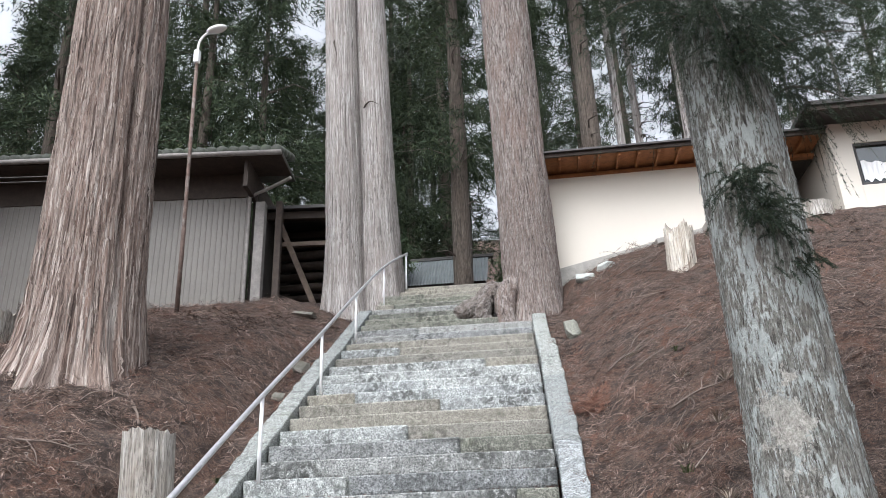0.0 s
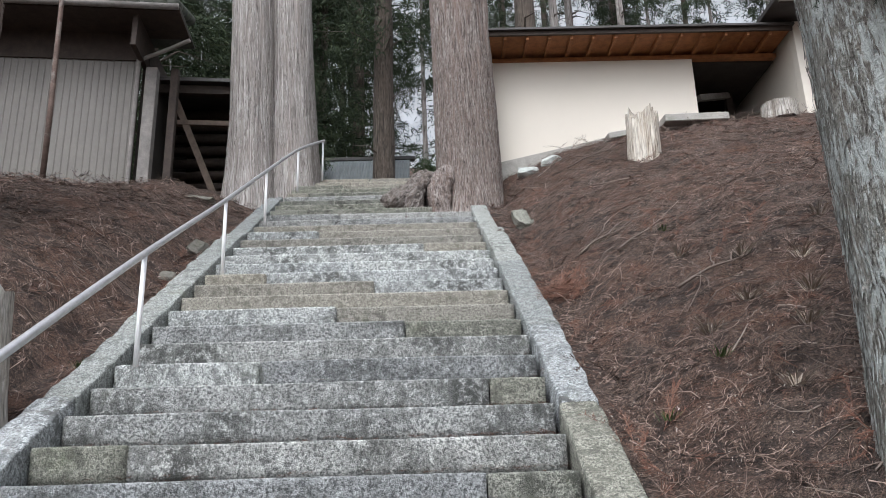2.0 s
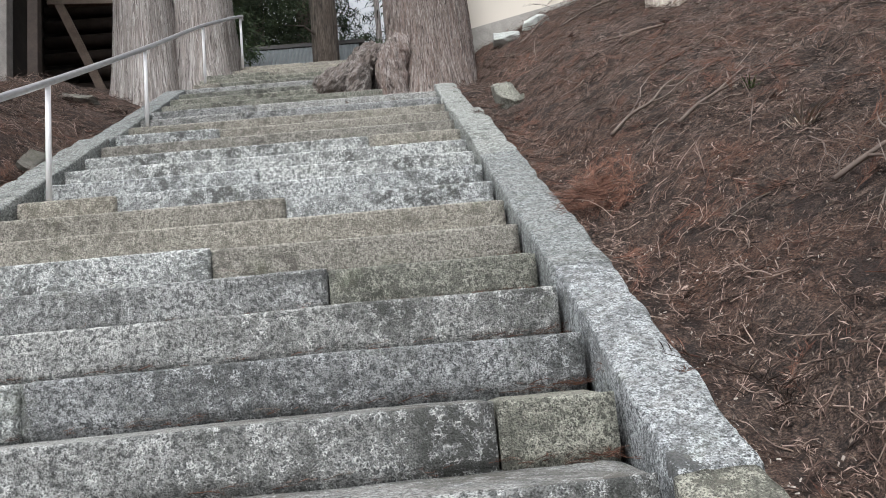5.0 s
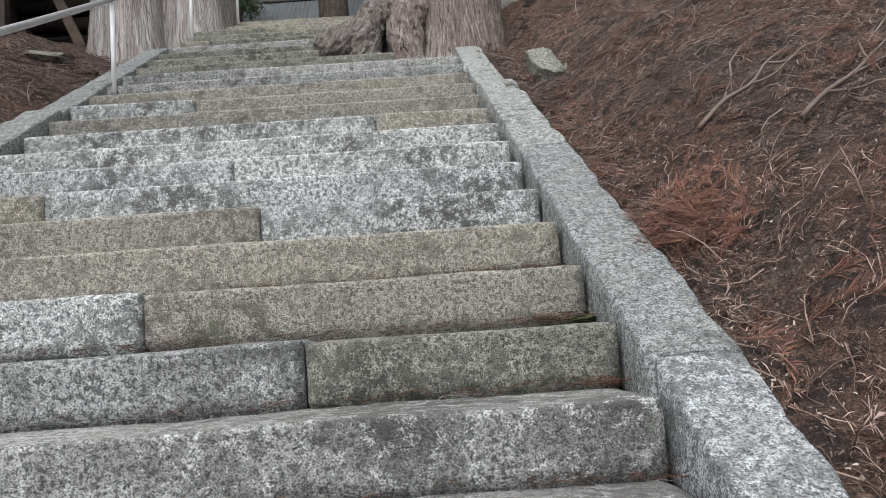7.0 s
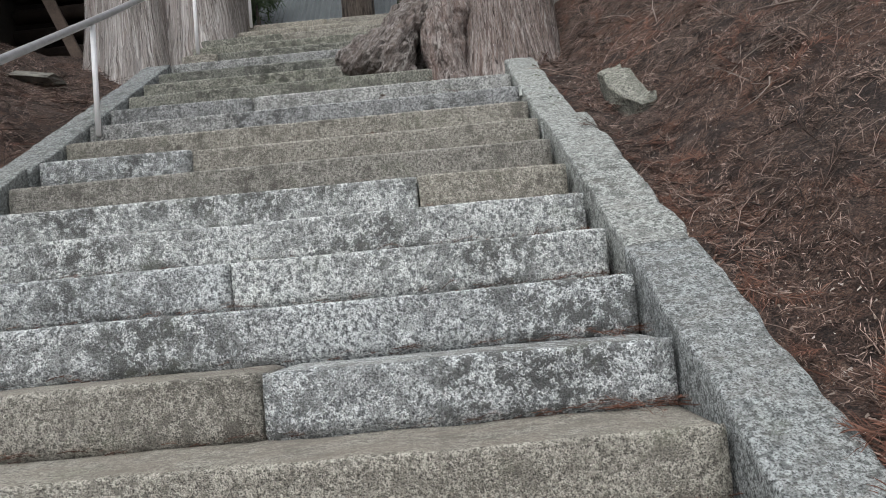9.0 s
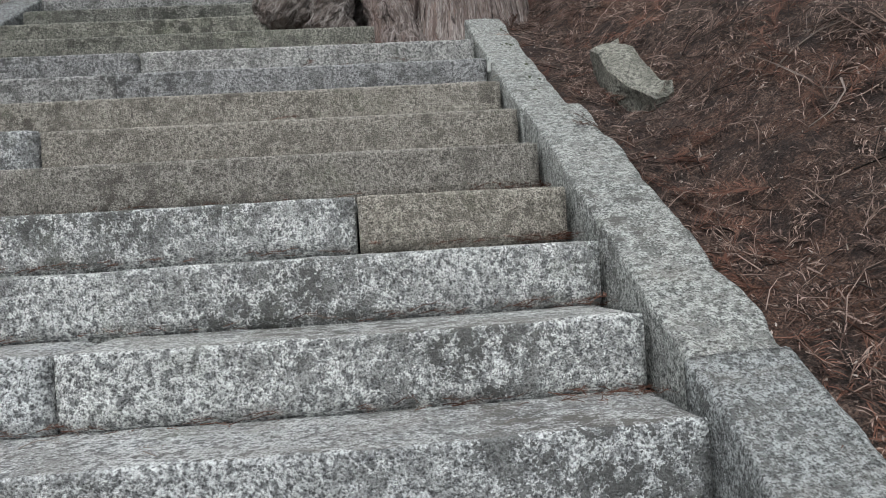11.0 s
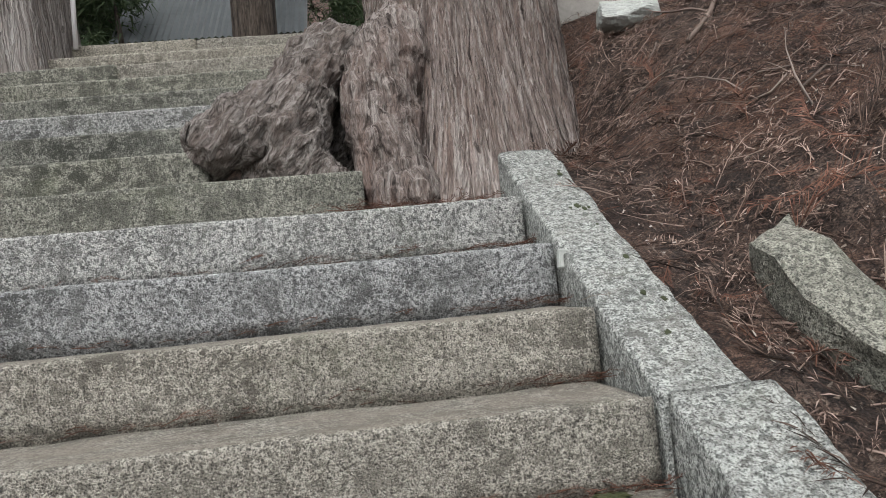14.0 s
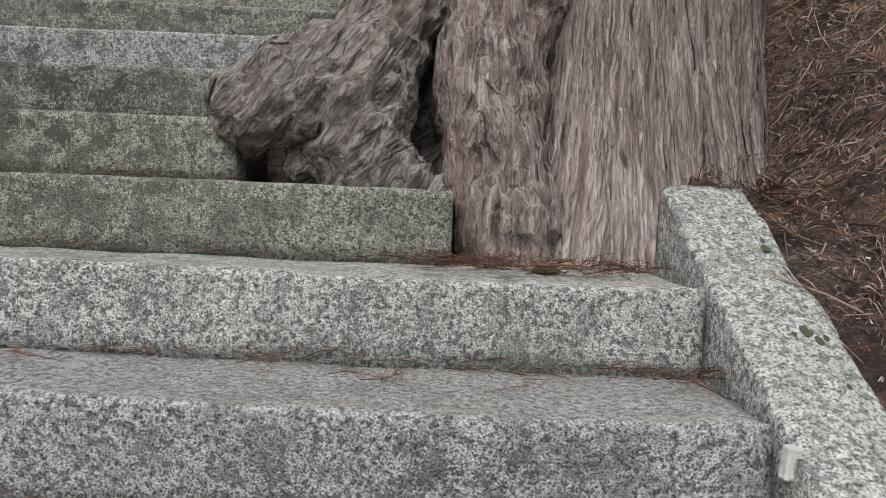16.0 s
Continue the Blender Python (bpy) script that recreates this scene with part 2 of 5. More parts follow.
def soil_build(nt, bsdf):
    geo = nt.nodes.new("ShaderNodeNewGeometry")
    vec = geo.outputs["Position"]
    a = noise_tex(nt, vec, 1.3, 5, 0.7)
    b = noise_tex(nt, vec, 38, 5, 0.75, 1.0)
    c = noise_tex(nt, vec, 9, 5, 0.7, 0.5)
    col = ramp(nt, b, [(0.35, (0.014, 0.009, 0.008)), (0.5, (0.074, 0.049, 0.038)), (0.68, (0.172, 0.125, 0.098))])
    col = mix(nt, ramp(nt, a, [(0.42, (0, 0, 0)), (0.62, (0.6,) * 3)]), col, mix(nt, b, (0.039, 0.016, 0.009), (0.179, 0.082, 0.047)))
    col = mix(nt, ramp(nt, c, [(0.62, (0, 0, 0)), (0.78, (0.5,) * 3)]), col, (0.148, 0.125, 0.098))
    # near-black patches paint the shade of hollows into the soil colour
    hollow_shade = noise_tex(nt, vec, 5.5, 5, 0.7, 0.6)
    col = mix(nt, ramp(nt, hollow_shade, [(0.40, (0.75,) * 3), (0.52, (0, 0, 0))]), col, (0.016, 0.010, 0.008))
    speck = noise_tex(nt, vec, 150, 3, 0.7)
    col = mix(nt, 1.0, col, ramp(nt, speck, [(0.36, (0.30,) * 3), (0.5, (1.0,) * 3), (0.62, (1.8,) * 3)]), 'MULTIPLY')
    col = mix(nt, ramp(nt, speck, [(0.67, (0, 0, 0)), (0.70, (0.8,) * 3)]), col, (0.281, 0.234, 0.203))
    nt.links.new(col, bsdf.inputs["Base Color"])
    bsdf.inputs["Roughness"].default_value = 1.0
    bump(nt, bsdf, b, 1.0, 0.04)


M_SOIL = mat("needle_covered_soil", soil_build)
M_PLASTER = plain("cream_plaster", (0.62, 0.575, 0.505), 0.9, 0, 0.012, 0.8)
M_SIDING = plain("grey_metal_siding", (0.138, 0.126, 0.112), 0.5, 0.0, 0.10, 2.0)
M_TIMBER = plain("orange_timber", (0.281, 0.113, 0.039), 0.7, 0, 0.3, 9, 0.003)
M_TIMBER_DARK = plain("dark_timber", (0.039, 0.027, 0.021), 0.8, 0, 0.35, 8, 0.004)
M_TIMBER_GREY = plain("weathered_timber", (0.211, 0.195, 0.183), 0.85, 0, 0.25, 8, 0.004)
M_TIMBER_BROWN = plain("brown_timber", (0.117, 0.086, 0.066), 0.8, 0, 0.3, 8, 0.004)
M_ROOF = plain("dark_roofing", (0.043, 0.039, 0.037), 0.6, 0, 0.3, 4)
M_TILE = plain("mossy_roof_tile", (0.066, 0.072, 0.061), 0.85, 0, 0.35, 5, 0.006, (0.07, 0.095, 0.05))
M_STEEL = plain("galvanised_steel", (0.62, 0.62, 0.64), 0.38, 0.85, 0.12, 14)
M_POST = plain("pale_painted_post", (0.86, 0.86, 0.87), 0.35, 0.0, 0.04, 14)
M_RUST = plain("rusty_pole", (0.125, 0.085, 0.070), 0.8, 0.2, 0.35, 7, 0.002, (0.33, 0.30, 0.28))
M_CONCRETE = plain("old_concrete", (0.328, 0.312, 0.289), 0.95, 0, 0.2, 5, 0.006, (0.2, 0.2, 0.17))
M_ROCK = plain("lichen_rock", (0.175, 0.168, 0.145), 0.95, 0, 0.35, 14, 0.03, (0.17, 0.165, 0.125))
M_ROCK_PALE = plain("pale_rock", (0.429, 0.452, 0.429), 0.95, 0, 0.25, 9, 0.01)
# near-black colour that stands in for the shade inside the open buildings
M_SHADE_LINING = plain("shade_lining", (0.039, 0.033, 0.028), 0.9, 0, 0.3, 3)
M_WHITE = plain("white_enamel", (0.78, 0.78, 0.78), 0.4, 0, 0.05, 5)


# ---------------------------------------------------------------- building helpers
def mesh_object(name, bm_or_mesh, material, parent=None, label="", smooth=False):
    if isinstance(bm_or_mesh, bpy.types.Mesh):
        me = bm_or_mesh
    else:
        me = bpy.data.meshes.new(name)
        bm_or_mesh.to_mesh(me)
        bm_or_mesh.free()
    if material and not me.materials:
        me.materials.append(material)
    if smooth:
        me.polygons.foreach_set("use_smooth", np.ones(len(me.polygons), bool))
    ob = new(name, me)
    if parent:
        ob.parent = parent
    if label:
        ob["label"] = label
    return ob


def part(name, bm, material, parent, label="", smooth=False):
    return mesh_object(name, bm, material, parent, label, smooth)


def thing(name, label, category, group="", kind=""):
    return tagged(new(name), label, category, group, kind)


def box_bm(bm, x0, y0, z0, x1, y1, z1, bev=0.0, m=None):
    r = bmesh.ops.create_cube(bm, size=1)
    vs = r["verts"]
    for v in vs:
        v.co = Vector(((x0 + x1) / 2 + v.co.x * (x1 - x0), (y0 + y1) / 2 + v.co.y * (y1 - y0), (z0 + z1) / 2 + v.co.z * (z1 - z0)))
        if m is not None:
            v.co = m @ v.co
    if bev:
        es = list({e for v in vs for e in v.link_edges})
        bmesh.ops.bevel(bm, geom=es, offset=bev, segments=1, affect='EDGES')
    return bm


def box(x0, y0, z0, x1, y1, z1, bev=0.0, m=None):
    return box_bm(bmesh.new(), x0, y0, z0, x1, y1, z1, bev, m)


def beam(a, b, w, h, bev=0.004, up=(0, 0, 1)):
    """A squared timber from a to b."""
    a, b = Vector(a), Vector(b)
    d = b - a
    zq = d.normalized()
    xq = Vector(up).cross(zq)
    if xq.length < 1e-4:
        xq = Vector((1, 0, 0))
    xq.normalize()
    yq = zq.cross(xq)
    m = Matrix((xq, yq, zq)).transposed().to_4x4()
    m.translation = a
    return box(-w / 2, -h / 2, 0, w / 2, h / 2, d.length, bev, m)


def grid_mesh(name, P, U=None, wrap=False):
    """A mesh from a grid of points P[i, j]; j closes on itself if wrap."""
    n, k = P.shape[:2]
    idx = np.arange(n * k).reshape(n, k)
    right = np.roll(idx, -1, 1) if wrap else idx[:, 1:]
    left = idx if wrap else idx[:, :-1]
    faces = np.stack([left[:-1], right[:-1], right[1:], left[1:]], -1).reshape(-1, 4)
    me = bpy.data.meshes.new(name)
    me.vertices.add(n * k)
    me.vertices.foreach_set("co", P.reshape(-1).astype(np.float32))
    me.loops.add(faces.size)
    me.loops.foreach_set("vertex_index", faces.reshape(-1).astype(np.int32))
    me.polygons.add(len(faces))
    me.polygons.foreach_set("loop_start", np.arange(0, faces.size, 4, dtype=np.int32))
    me.polygons.foreach_set("loop_total", np.full(len(faces), 4, np.int32))
    me.polygons.foreach_set("use_smooth", np.ones(len(faces), bool))
    me.update(calc_edges=True)
    if U is not None:
        if wrap:
            last = U[:, :1].copy()
            last[..., 0] = U[:, -1:, 0] + (U[:, 1:2, 0] - U[:, :1, 0])
            Uw = np.concatenate([U, last], 1)
            uvf = np.stack([Uw[:-1, :-1], Uw[:-1, 1:], Uw[1:, 1:], Uw[1:, :-1]], 2).reshape(-1, 2)
        else:
            uvf = np.stack([U[:-1, :-1], U[:-1, 1:], U[1:, 1:], U[1:, :-1]], 2).reshape(-1, 2)
        lay = me.uv_layers.new(name="bark")
        lay.data.foreach_set("uv", uvf.reshape(-1).astype(np.float32))
    return me


def tri_mesh(name, V, F, U=None):
    me = bpy.data.meshes.new(name)
    V, F = np.asarray(V, np.float32), np.asarray(F, np.int32)
    me.vertices.add(len(V))
    me.vertices.foreach_set("co", V.reshape(-1))
    me.loops.add(F.size)
    me.loops.foreach_set("vertex_index", F.reshape(-1))
    me.polygons.add(len(F))
    me.polygons.foreach_set("loop_start", np.arange(0, F.size, F.shape[1], dtype=np.int32))
    me.polygons.foreach_set("loop_total", np.full(len(F), F.shape[1], np.int32))
    me.update(calc_edges=True)
    if U is not None:
        lay = me.uv_layers.new(name="bark")
        lay.data.foreach_set("uv", np.asarray(U, np.float32)[F.reshape(-1)].reshape(-1))
    return me


def tube_mesh(name, pts, radii, sides=10, rough=0.0, seed=0, rings=0, caps=True, raw=False):
    """A tapering tube through pts, with UVs round and along it."""
    pts, radii = np.asarray(pts, float), np.asarray(radii, float)
    if rings:
        s = np.linspace(0, len(pts) - 1, rings)
        def cr(a):
            i = np.clip(np.floor(s).astype(int), 0, len(a) - 2)
            f = (s - i)
            p0, p1, p2, p3 = (a[np.clip(i + o, 0, len(a) - 1)] for o in (-1, 0, 1, 2))
            if a.ndim > 1:
                f = f[:, None]
            return 0.5 * (2 * p1 + (p2 - p0) * f + (2 * p0 - 5 * p1 + 4 * p2 - p3) * f ** 2 + (3 * p1 - p0 - 3 * p2 + p3) * f ** 3)
        pts, radii = cr(pts), cr(radii)
    d = np.gradient(pts, axis=0)
    d /= np.linalg.norm(d, axis=1)[:, None]
    ref = np.array([0.31, 0.2, 0.93]) if abs(d[0, 2]) < 0.8 else np.array([1.0, 0, 0])
    u = np.cross(d, ref)
    u /= np.linalg.norm(u, axis=1)[:, None]
    w = np.cross(d, u)
    a = np.linspace(0, 2 * np.pi, sides, endpoint=False)
    along = np.concatenate([[0], np.cumsum(np.linalg.norm(np.diff(pts, axis=0), axis=1))])
    R = radii[:, None] * np.ones(sides)
    if rough:
        R = R * (1 + rough * fbm(np.cos(a)[None] * 2.2 + seed, np.sin(a)[None] * 2.2, along[:, None] * 3.0, 4, seed) + 0.22 * rough * fbm(np.cos(a)[None] * 8, np.sin(a)[None] * 8, along[:, None] * 7.0, 3, seed + 40))
    P = pts[:, None] + R[..., None] * (np.cos(a)[None, :, None] * u[:, None] + np.sin(a)[None, :, None] * w[:, None])
    if raw:
        return P, np.stack(np.broadcast_arrays(a[None] * radii.mean(), along[:, None]), -1)
    if caps:
        P = np.concatenate([np.repeat(pts[:1, None], sides, 1), P, np.repeat(pts[-1:, None], sides, 1)])
        along = np.concatenate([[along[0]], along, [along[-1]]])
    U = np.stack(np.broadcast_arrays(a[None] * radii.mean(), along[:, None]), -1)
    return grid_mesh(name, P, U, wrap=True)


# ---------------------------------------------------------------- ground
RISE, RUN, FOOT = 0.18, 0.315, -0.10


def step_y(k):
    return 5.8 + RUN * (k - 5)


def step_z(k):
    return 2.06 + RISE * (k - 5)


FIRST, LAST = -6, 28
TOP = step_z(LAST)


def kerb_x(y):
    """The stairs draw in a little towards the top."""
    y = np.asarray(y, float)
    return -0.03 * np.clip(y - 6.0, 0, 4.8)


def left_edge(y):
    return -2.64 - 0.026 * (y - 5.2)


def stair_line(y):
    return 2.06 + RISE / RUN * (y - 5.8)


def softmin(a, b, k=0.25):
    h = np.clip(0.5 + 0.5 * (b - a) / k, 0, 1)
    return b * (1 - h) + a * h - k * h * (1 - h)


def ground_z(x, y):
    x, y = np.asarray(x, float), np.asarray(y, float)
    line = stair_line(y)
    # bank beside the right kerb
    xk = x - kerb_x(y)
    dr = np.clip(xk - 0.2, 0, None)
    right = line - 0.06 + 1.35 * (1 - np.exp(-0.48 * np.clip(dr - 0.25, 0, None))) + 0.08 * np.clip(dr, 0, 0.4)
    right = softmin(right, 6.28 + 0.07 * np.clip(x, 0, 5), 0.35)
    # hollow where the cedar's roots go down
    right = right - 0.20 * np.exp(-((x - 0.30) / 0.32) ** 2 - ((y - 11.05) / 0.38) ** 2)
    # bank beside the left kerb
    dl = np.clip(left_edge(y) - 0.25 - x, 0, None)
    amp = 0.34 + 0.66 * (1 - ramp01(y, 8.6, 11.0)) + 0.15 * (1 - ramp01(y, 6.5, 8.0))
    left = line - 0.12 + amp * (1 - np.exp(-np.clip(dl - 0.22, 0, None) * 1.15))
    left = softmin(left, np.full_like(left, TOP - 0.05), 0.3)
    left = left - 0.26 * ramp01(y, 10.6, 11.7) * (1 - ramp01(dl, 0.9, 1.8))
    z = np.where(x > -1.2, right, left)
    foot = FOOT + 0.10 * np.clip(np.abs(x + 1.2) - 1.6, 0, 3)
    z = -softmin(-z, -foot, 0.2)
    # under the stairs
    inside = ramp01(x - left_edge(y), -0.25, 0.0) * (1 - ramp01(xk, 0.05, 0.2))
    under = np.clip(line - 0.42, FOOT, TOP - 0.03)
    z = z * (1 - inside) + np.minimum(under, z) * inside
    # level yard at the top, then the wooded hill
    top = TOP - 0.12 + 0.12 * np.clip(x - 0.3, 0, 5)
    t = ramp01(y, 12.5, 13.3)
    z = z * (1 - t) + top * t
    z = z + 0.50 * np.clip(y - 24, 0, 70) + 0.25 * np.clip(-x - 12, 0, 40) * ramp01(y, -5, 15)
    far = np.clip(np.hypot(x, y) - 120, 0, None)
    return z - 0.12 * np.clip(far, 0, 200)


def relief(x, y):
    return 0.055 * fbm(x * 1.3, y * 1.3, 0.3, 3, 5) + 0.075 * fbm(x * 5.5, y * 5.5, 0.7, 3, 9)


def spaced(lo, hi, fine0, fine1, step, grow=1.25):
    a = list(np.arange(fine0, fine1 + 1e-6, step))
    d, v = step, fine0
    head = []
    while v > lo:
        d *= grow
        v -= d
        head.append(v)
    d, v = step, a[-1]
    tail = []
    while v < hi:
        d *= grow
        v += d
        tail.append(v)
    return np.array(head[::-1] + a + tail)


gx = spaced(-900, 900, -6.5, 5.2, 0.05)
gy = spaced(-900, 900, 1.2, 13.4, 0.05)
GX, GY = np.meshgrid(gx, gy)
GZ = ground_z(GX, GY)
near = ramp01(np.hypot(GX + 1, GY - 7), 40, 15)
GZ += near * relief(GX, GY)
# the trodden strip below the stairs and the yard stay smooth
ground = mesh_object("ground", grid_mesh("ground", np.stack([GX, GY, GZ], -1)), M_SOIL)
tagged(ground, "brown sloping ground covered with fallen cedar needles", "ground", kind="structure")


# ---------------------------------------------------------------- stairs
def stone_block(x0, x1, y0, y1, z0, z1, seed, fine=0.035, rough=0.012, skew=None):
    """A hand-dressed block: front and top are gridded and uneven, edges worn round."""
    nx = max(3, int((x1 - x0) / fine))
    r = 0.014
    h, d = z1 - z0, y1 - y0
    prof = [(0.016, 0.0), (0.016, 0.030), (0.0, 0.042)]
    nf = max(3, int(h / fine))
    prof += [(0.0, 0.042 + (h - 0.042) * i / nf) for i in range(1, nf)] + [(0.0, h - r)]
    prof += [(r * (1 - math.cos(a)), h - r + r * math.sin(a)) for a in (0.5, 1.05)] + [(r, h)]
    nt_ = max(2, int(d / (fine * 1.6)))
    prof += [(r + (d - r) * i / nt_, h) for i in range(1, nt_ + 1)] + [(d, 0.0)]
    prof = np.array(prof)
    xs = np.linspace(x0, x1, nx + 1)
    X = np.repeat(xs[:, None], len(prof), 1)
    Y = y0 + np.repeat(prof[None, :, 0], nx + 1, 0)
    Z = z0 + np.repeat(prof[None, :, 1], nx + 1, 0)
    e = np.minimum(X - x0, x1 - X)
    n1 = fbm(X * 5, Y * 5, Z * 5 + seed, 4, seed)
    n2 = fbm(X * 21, Y * 21, Z * 21 + seed, 2, seed + 3)
    wave = fbm(X * 1.4, np.full_like(X, 0.3), seed * 1.7 + X * 0, 2, seed)
    front = ((prof[None, :, 0] <= r + 1e-6) | (prof[None, :, 1] < 0.035) & (prof[None, :, 0] < 0.1)) * np.ones_like(X)
    Y += front * (rough * 1.3 * n1 + 0.006 * n2 + 0.012 * wave)
    top = (prof[None, :, 1] >= h - 1e-6) * np.ones_like(X)
    Z += top * (0.006 * n1 + 0.004 * n2) + 0.010 * wave * (prof[None, :, 1] > h * 0.5)
    # worn ends
    wear = np.clip(1 - e / 0.025, 0, 1) ** 2
    Y += wear * front * 0.016
    Z -= wear * top * 0.010
    P = np.stack([X, Y, Z], -1)
    cl = P.mean(1, keepdims=True)
    P = np.concatenate([np.repeat(cl[:1], len(prof), 1), P, np.repeat(cl[-1:], len(prof), 1)])
    P = P[:, ::-1]
    return grid_mesh("stone_block", P, wrap=True)


stairs = thing("stone_staircase", "long weathered granite staircase climbing the wooded bank", "staircase", kind="structure")
random.seed(4)
# joints and stones of each step, from the foot upwards; G grey, P pale, T tan, O olive
LAYOUT = {
    0: ((-1.1,), "GG"), 1: ((-0.42,), "GO"), 2: ((-2.15,), "OG"), 3: ((), "G"), 4: ((-0.328,), "GO"), 5: ((-1.74,), "PG"), 6: ((), "G"),
    7: ((-0.84,), "GO"), 8: ((-1.367,), "PT"), 9: ((), "T"), 10: ((-1.11,), "TP"), 11: ((-2.10,), "TP"), 12: ((-1.34,), "PP"),
    13: ((), "P"), 14: ((-0.655,), "PT"), 15: ((), "T"), 16: ((-1.83,), "PT"), 17: ((), "T"), 18: ((-1.726,), "AA"), 19: ((-1.7,), "AA"),
    20: ((), "O"), 21: ((), "O"), 22: ((), "O"), 23: ((), "A"), 24: ((-2.35,), "TO"), 25: ((), "O"), 26: ((-1.9,), "OT"), 27: ((), "T"), 28: ((-1.55,), "TT"),
}
STONES = {"G": M_GREY, "P": M_PALE, "T": M_TAN, "O": M_OLIVE, "A": M_ASH}
END = {20: -0.50, 21: -1.10, 22: -1.16, 23: -1.06, 24: -0.98, 25: -0.95, 26: -0.75}
for k in range(FIRST, LAST + 1):
    joints, kinds = LAYOUT.get(k, ((random.uniform(-2.0, -0.5),), "GG"))
    y0, z1 = step_y(k), step_z(k)
    shift = float(kerb_x(y0))
    xl, xr = left_edge(y0) + 0.005, END.get(k, 0.0) + shift
    if k >= 27:
        xr = -0.2
    cuts = [xl, *[j + shift for j in joints if xl + 0.2 < j < xr - 0.1], xr]
    depth = RUN + 0.09 if k < LAST else 0.6
    for i in range(len(cuts) - 1):
        gap = 0.004
        me = stone_block(cuts[i] + gap, cuts[i + 1] - gap, y0 + random.uniform(-0.006, 0.008), y0 + depth, z1 - 0.205, z1 + random.uniform(-0.006, 0.004),
                         k * 3 + i + 40, 0.035 if k > 3 else 0.05)
        part("stone_block", me, STONES[kinds[min(i, len(kinds) - 1)]], stairs)


def kerb(side, joints, name):
    k_ob = thing(name, "sloping granite kerb of long pale slabs beside the stairs", "kerb", "kerbs of the stairs", "structure")
    for i in range(len(joints) - 1):
        ya, yb = joints[i] + 0.006, joints[i + 1] - 0.006
        n = max(4, int((yb - ya) / 0.022))
        ys = np.linspace(ya, yb, n)
        w, r = (0.215 if yb < 9.4 or side < 0 else 0.185), 0.014
        lift = random.uniform(0.0, 0.015) if yb < 9.4 else -0.015
        ww = w + random.uniform(-0.015, 0.02)
        prof = np.array([(0, -0.34), (0, -0.2), (0, -0.1), (0, -r), (r * .3, -r * .3), (r, 0), *[(ww * q, 0.0) for q in (.22, .34, .45, .56, .67, .78)], (ww - r, 0), (ww - r * .3, -r * .3), (ww, -r), (ww, -0.15), (ww, -0.3), (ww / 2, -0.34)])
        Y = np.repeat(ys[:, None], len(prof), 1)
        D = np.repeat(prof[None, :, 0], n, 0)
        H = np.repeat(prof[None, :, 1], n, 0)
        n1 = fbm(Y * 6, D * 6 + i, H * 6, 4, 70 + i)
        chip = np.clip(fbm(Y * 14, D * 3, H * 3, 3, 90 + i), 0, 1)
        D = D + 0.014 * n1 * np.where(D > ww / 2, 1.5, 0.6) - 0.022 * chip * (D > ww * 0.8)
        H = H + (0.011 * fbm(Y * 9, D * 9, H * 4, 3, 80 + i) + 0.006 * fbm(Y * 30, D * 30, H * 9, 2, 85 + i)) * (H > -0.1)
        if side > 0:
            X = 0.012 + D + 0.01 * (i % 2) + kerb_x(Y)
        else:
            X = left_edge(Y) - 0.012 - D
        Z = stair_line(Y) + lift + H
        P = np.stack([X, Y, Z], -1)
        c = P.mean(1, keepdims=True)
        P = np.concatenate([np.repeat(c[:1], len(prof), 1), P, np.repeat(c[-1:], len(prof), 1)])
        if side < 0:
            P = P[:, ::-1]
        part("kerb_slab", grid_mesh("kerb_slab", P, wrap=True), M_KERB if yb > 6.3 else (M_PALE if yb > 5.3 else M_OLIVE), k_ob)


kerb(1, [2.0, 3.0, 4.15, 5.15, 6.24, 7.85, 9.28, 10.62], "kerb_east")
kerb(-1, [2.0, 3.1, 4.3, 5.35, 6.5, 7.8, 9.2, 10.4, 11.55], "kerb_west")
from mathutils import kdtree


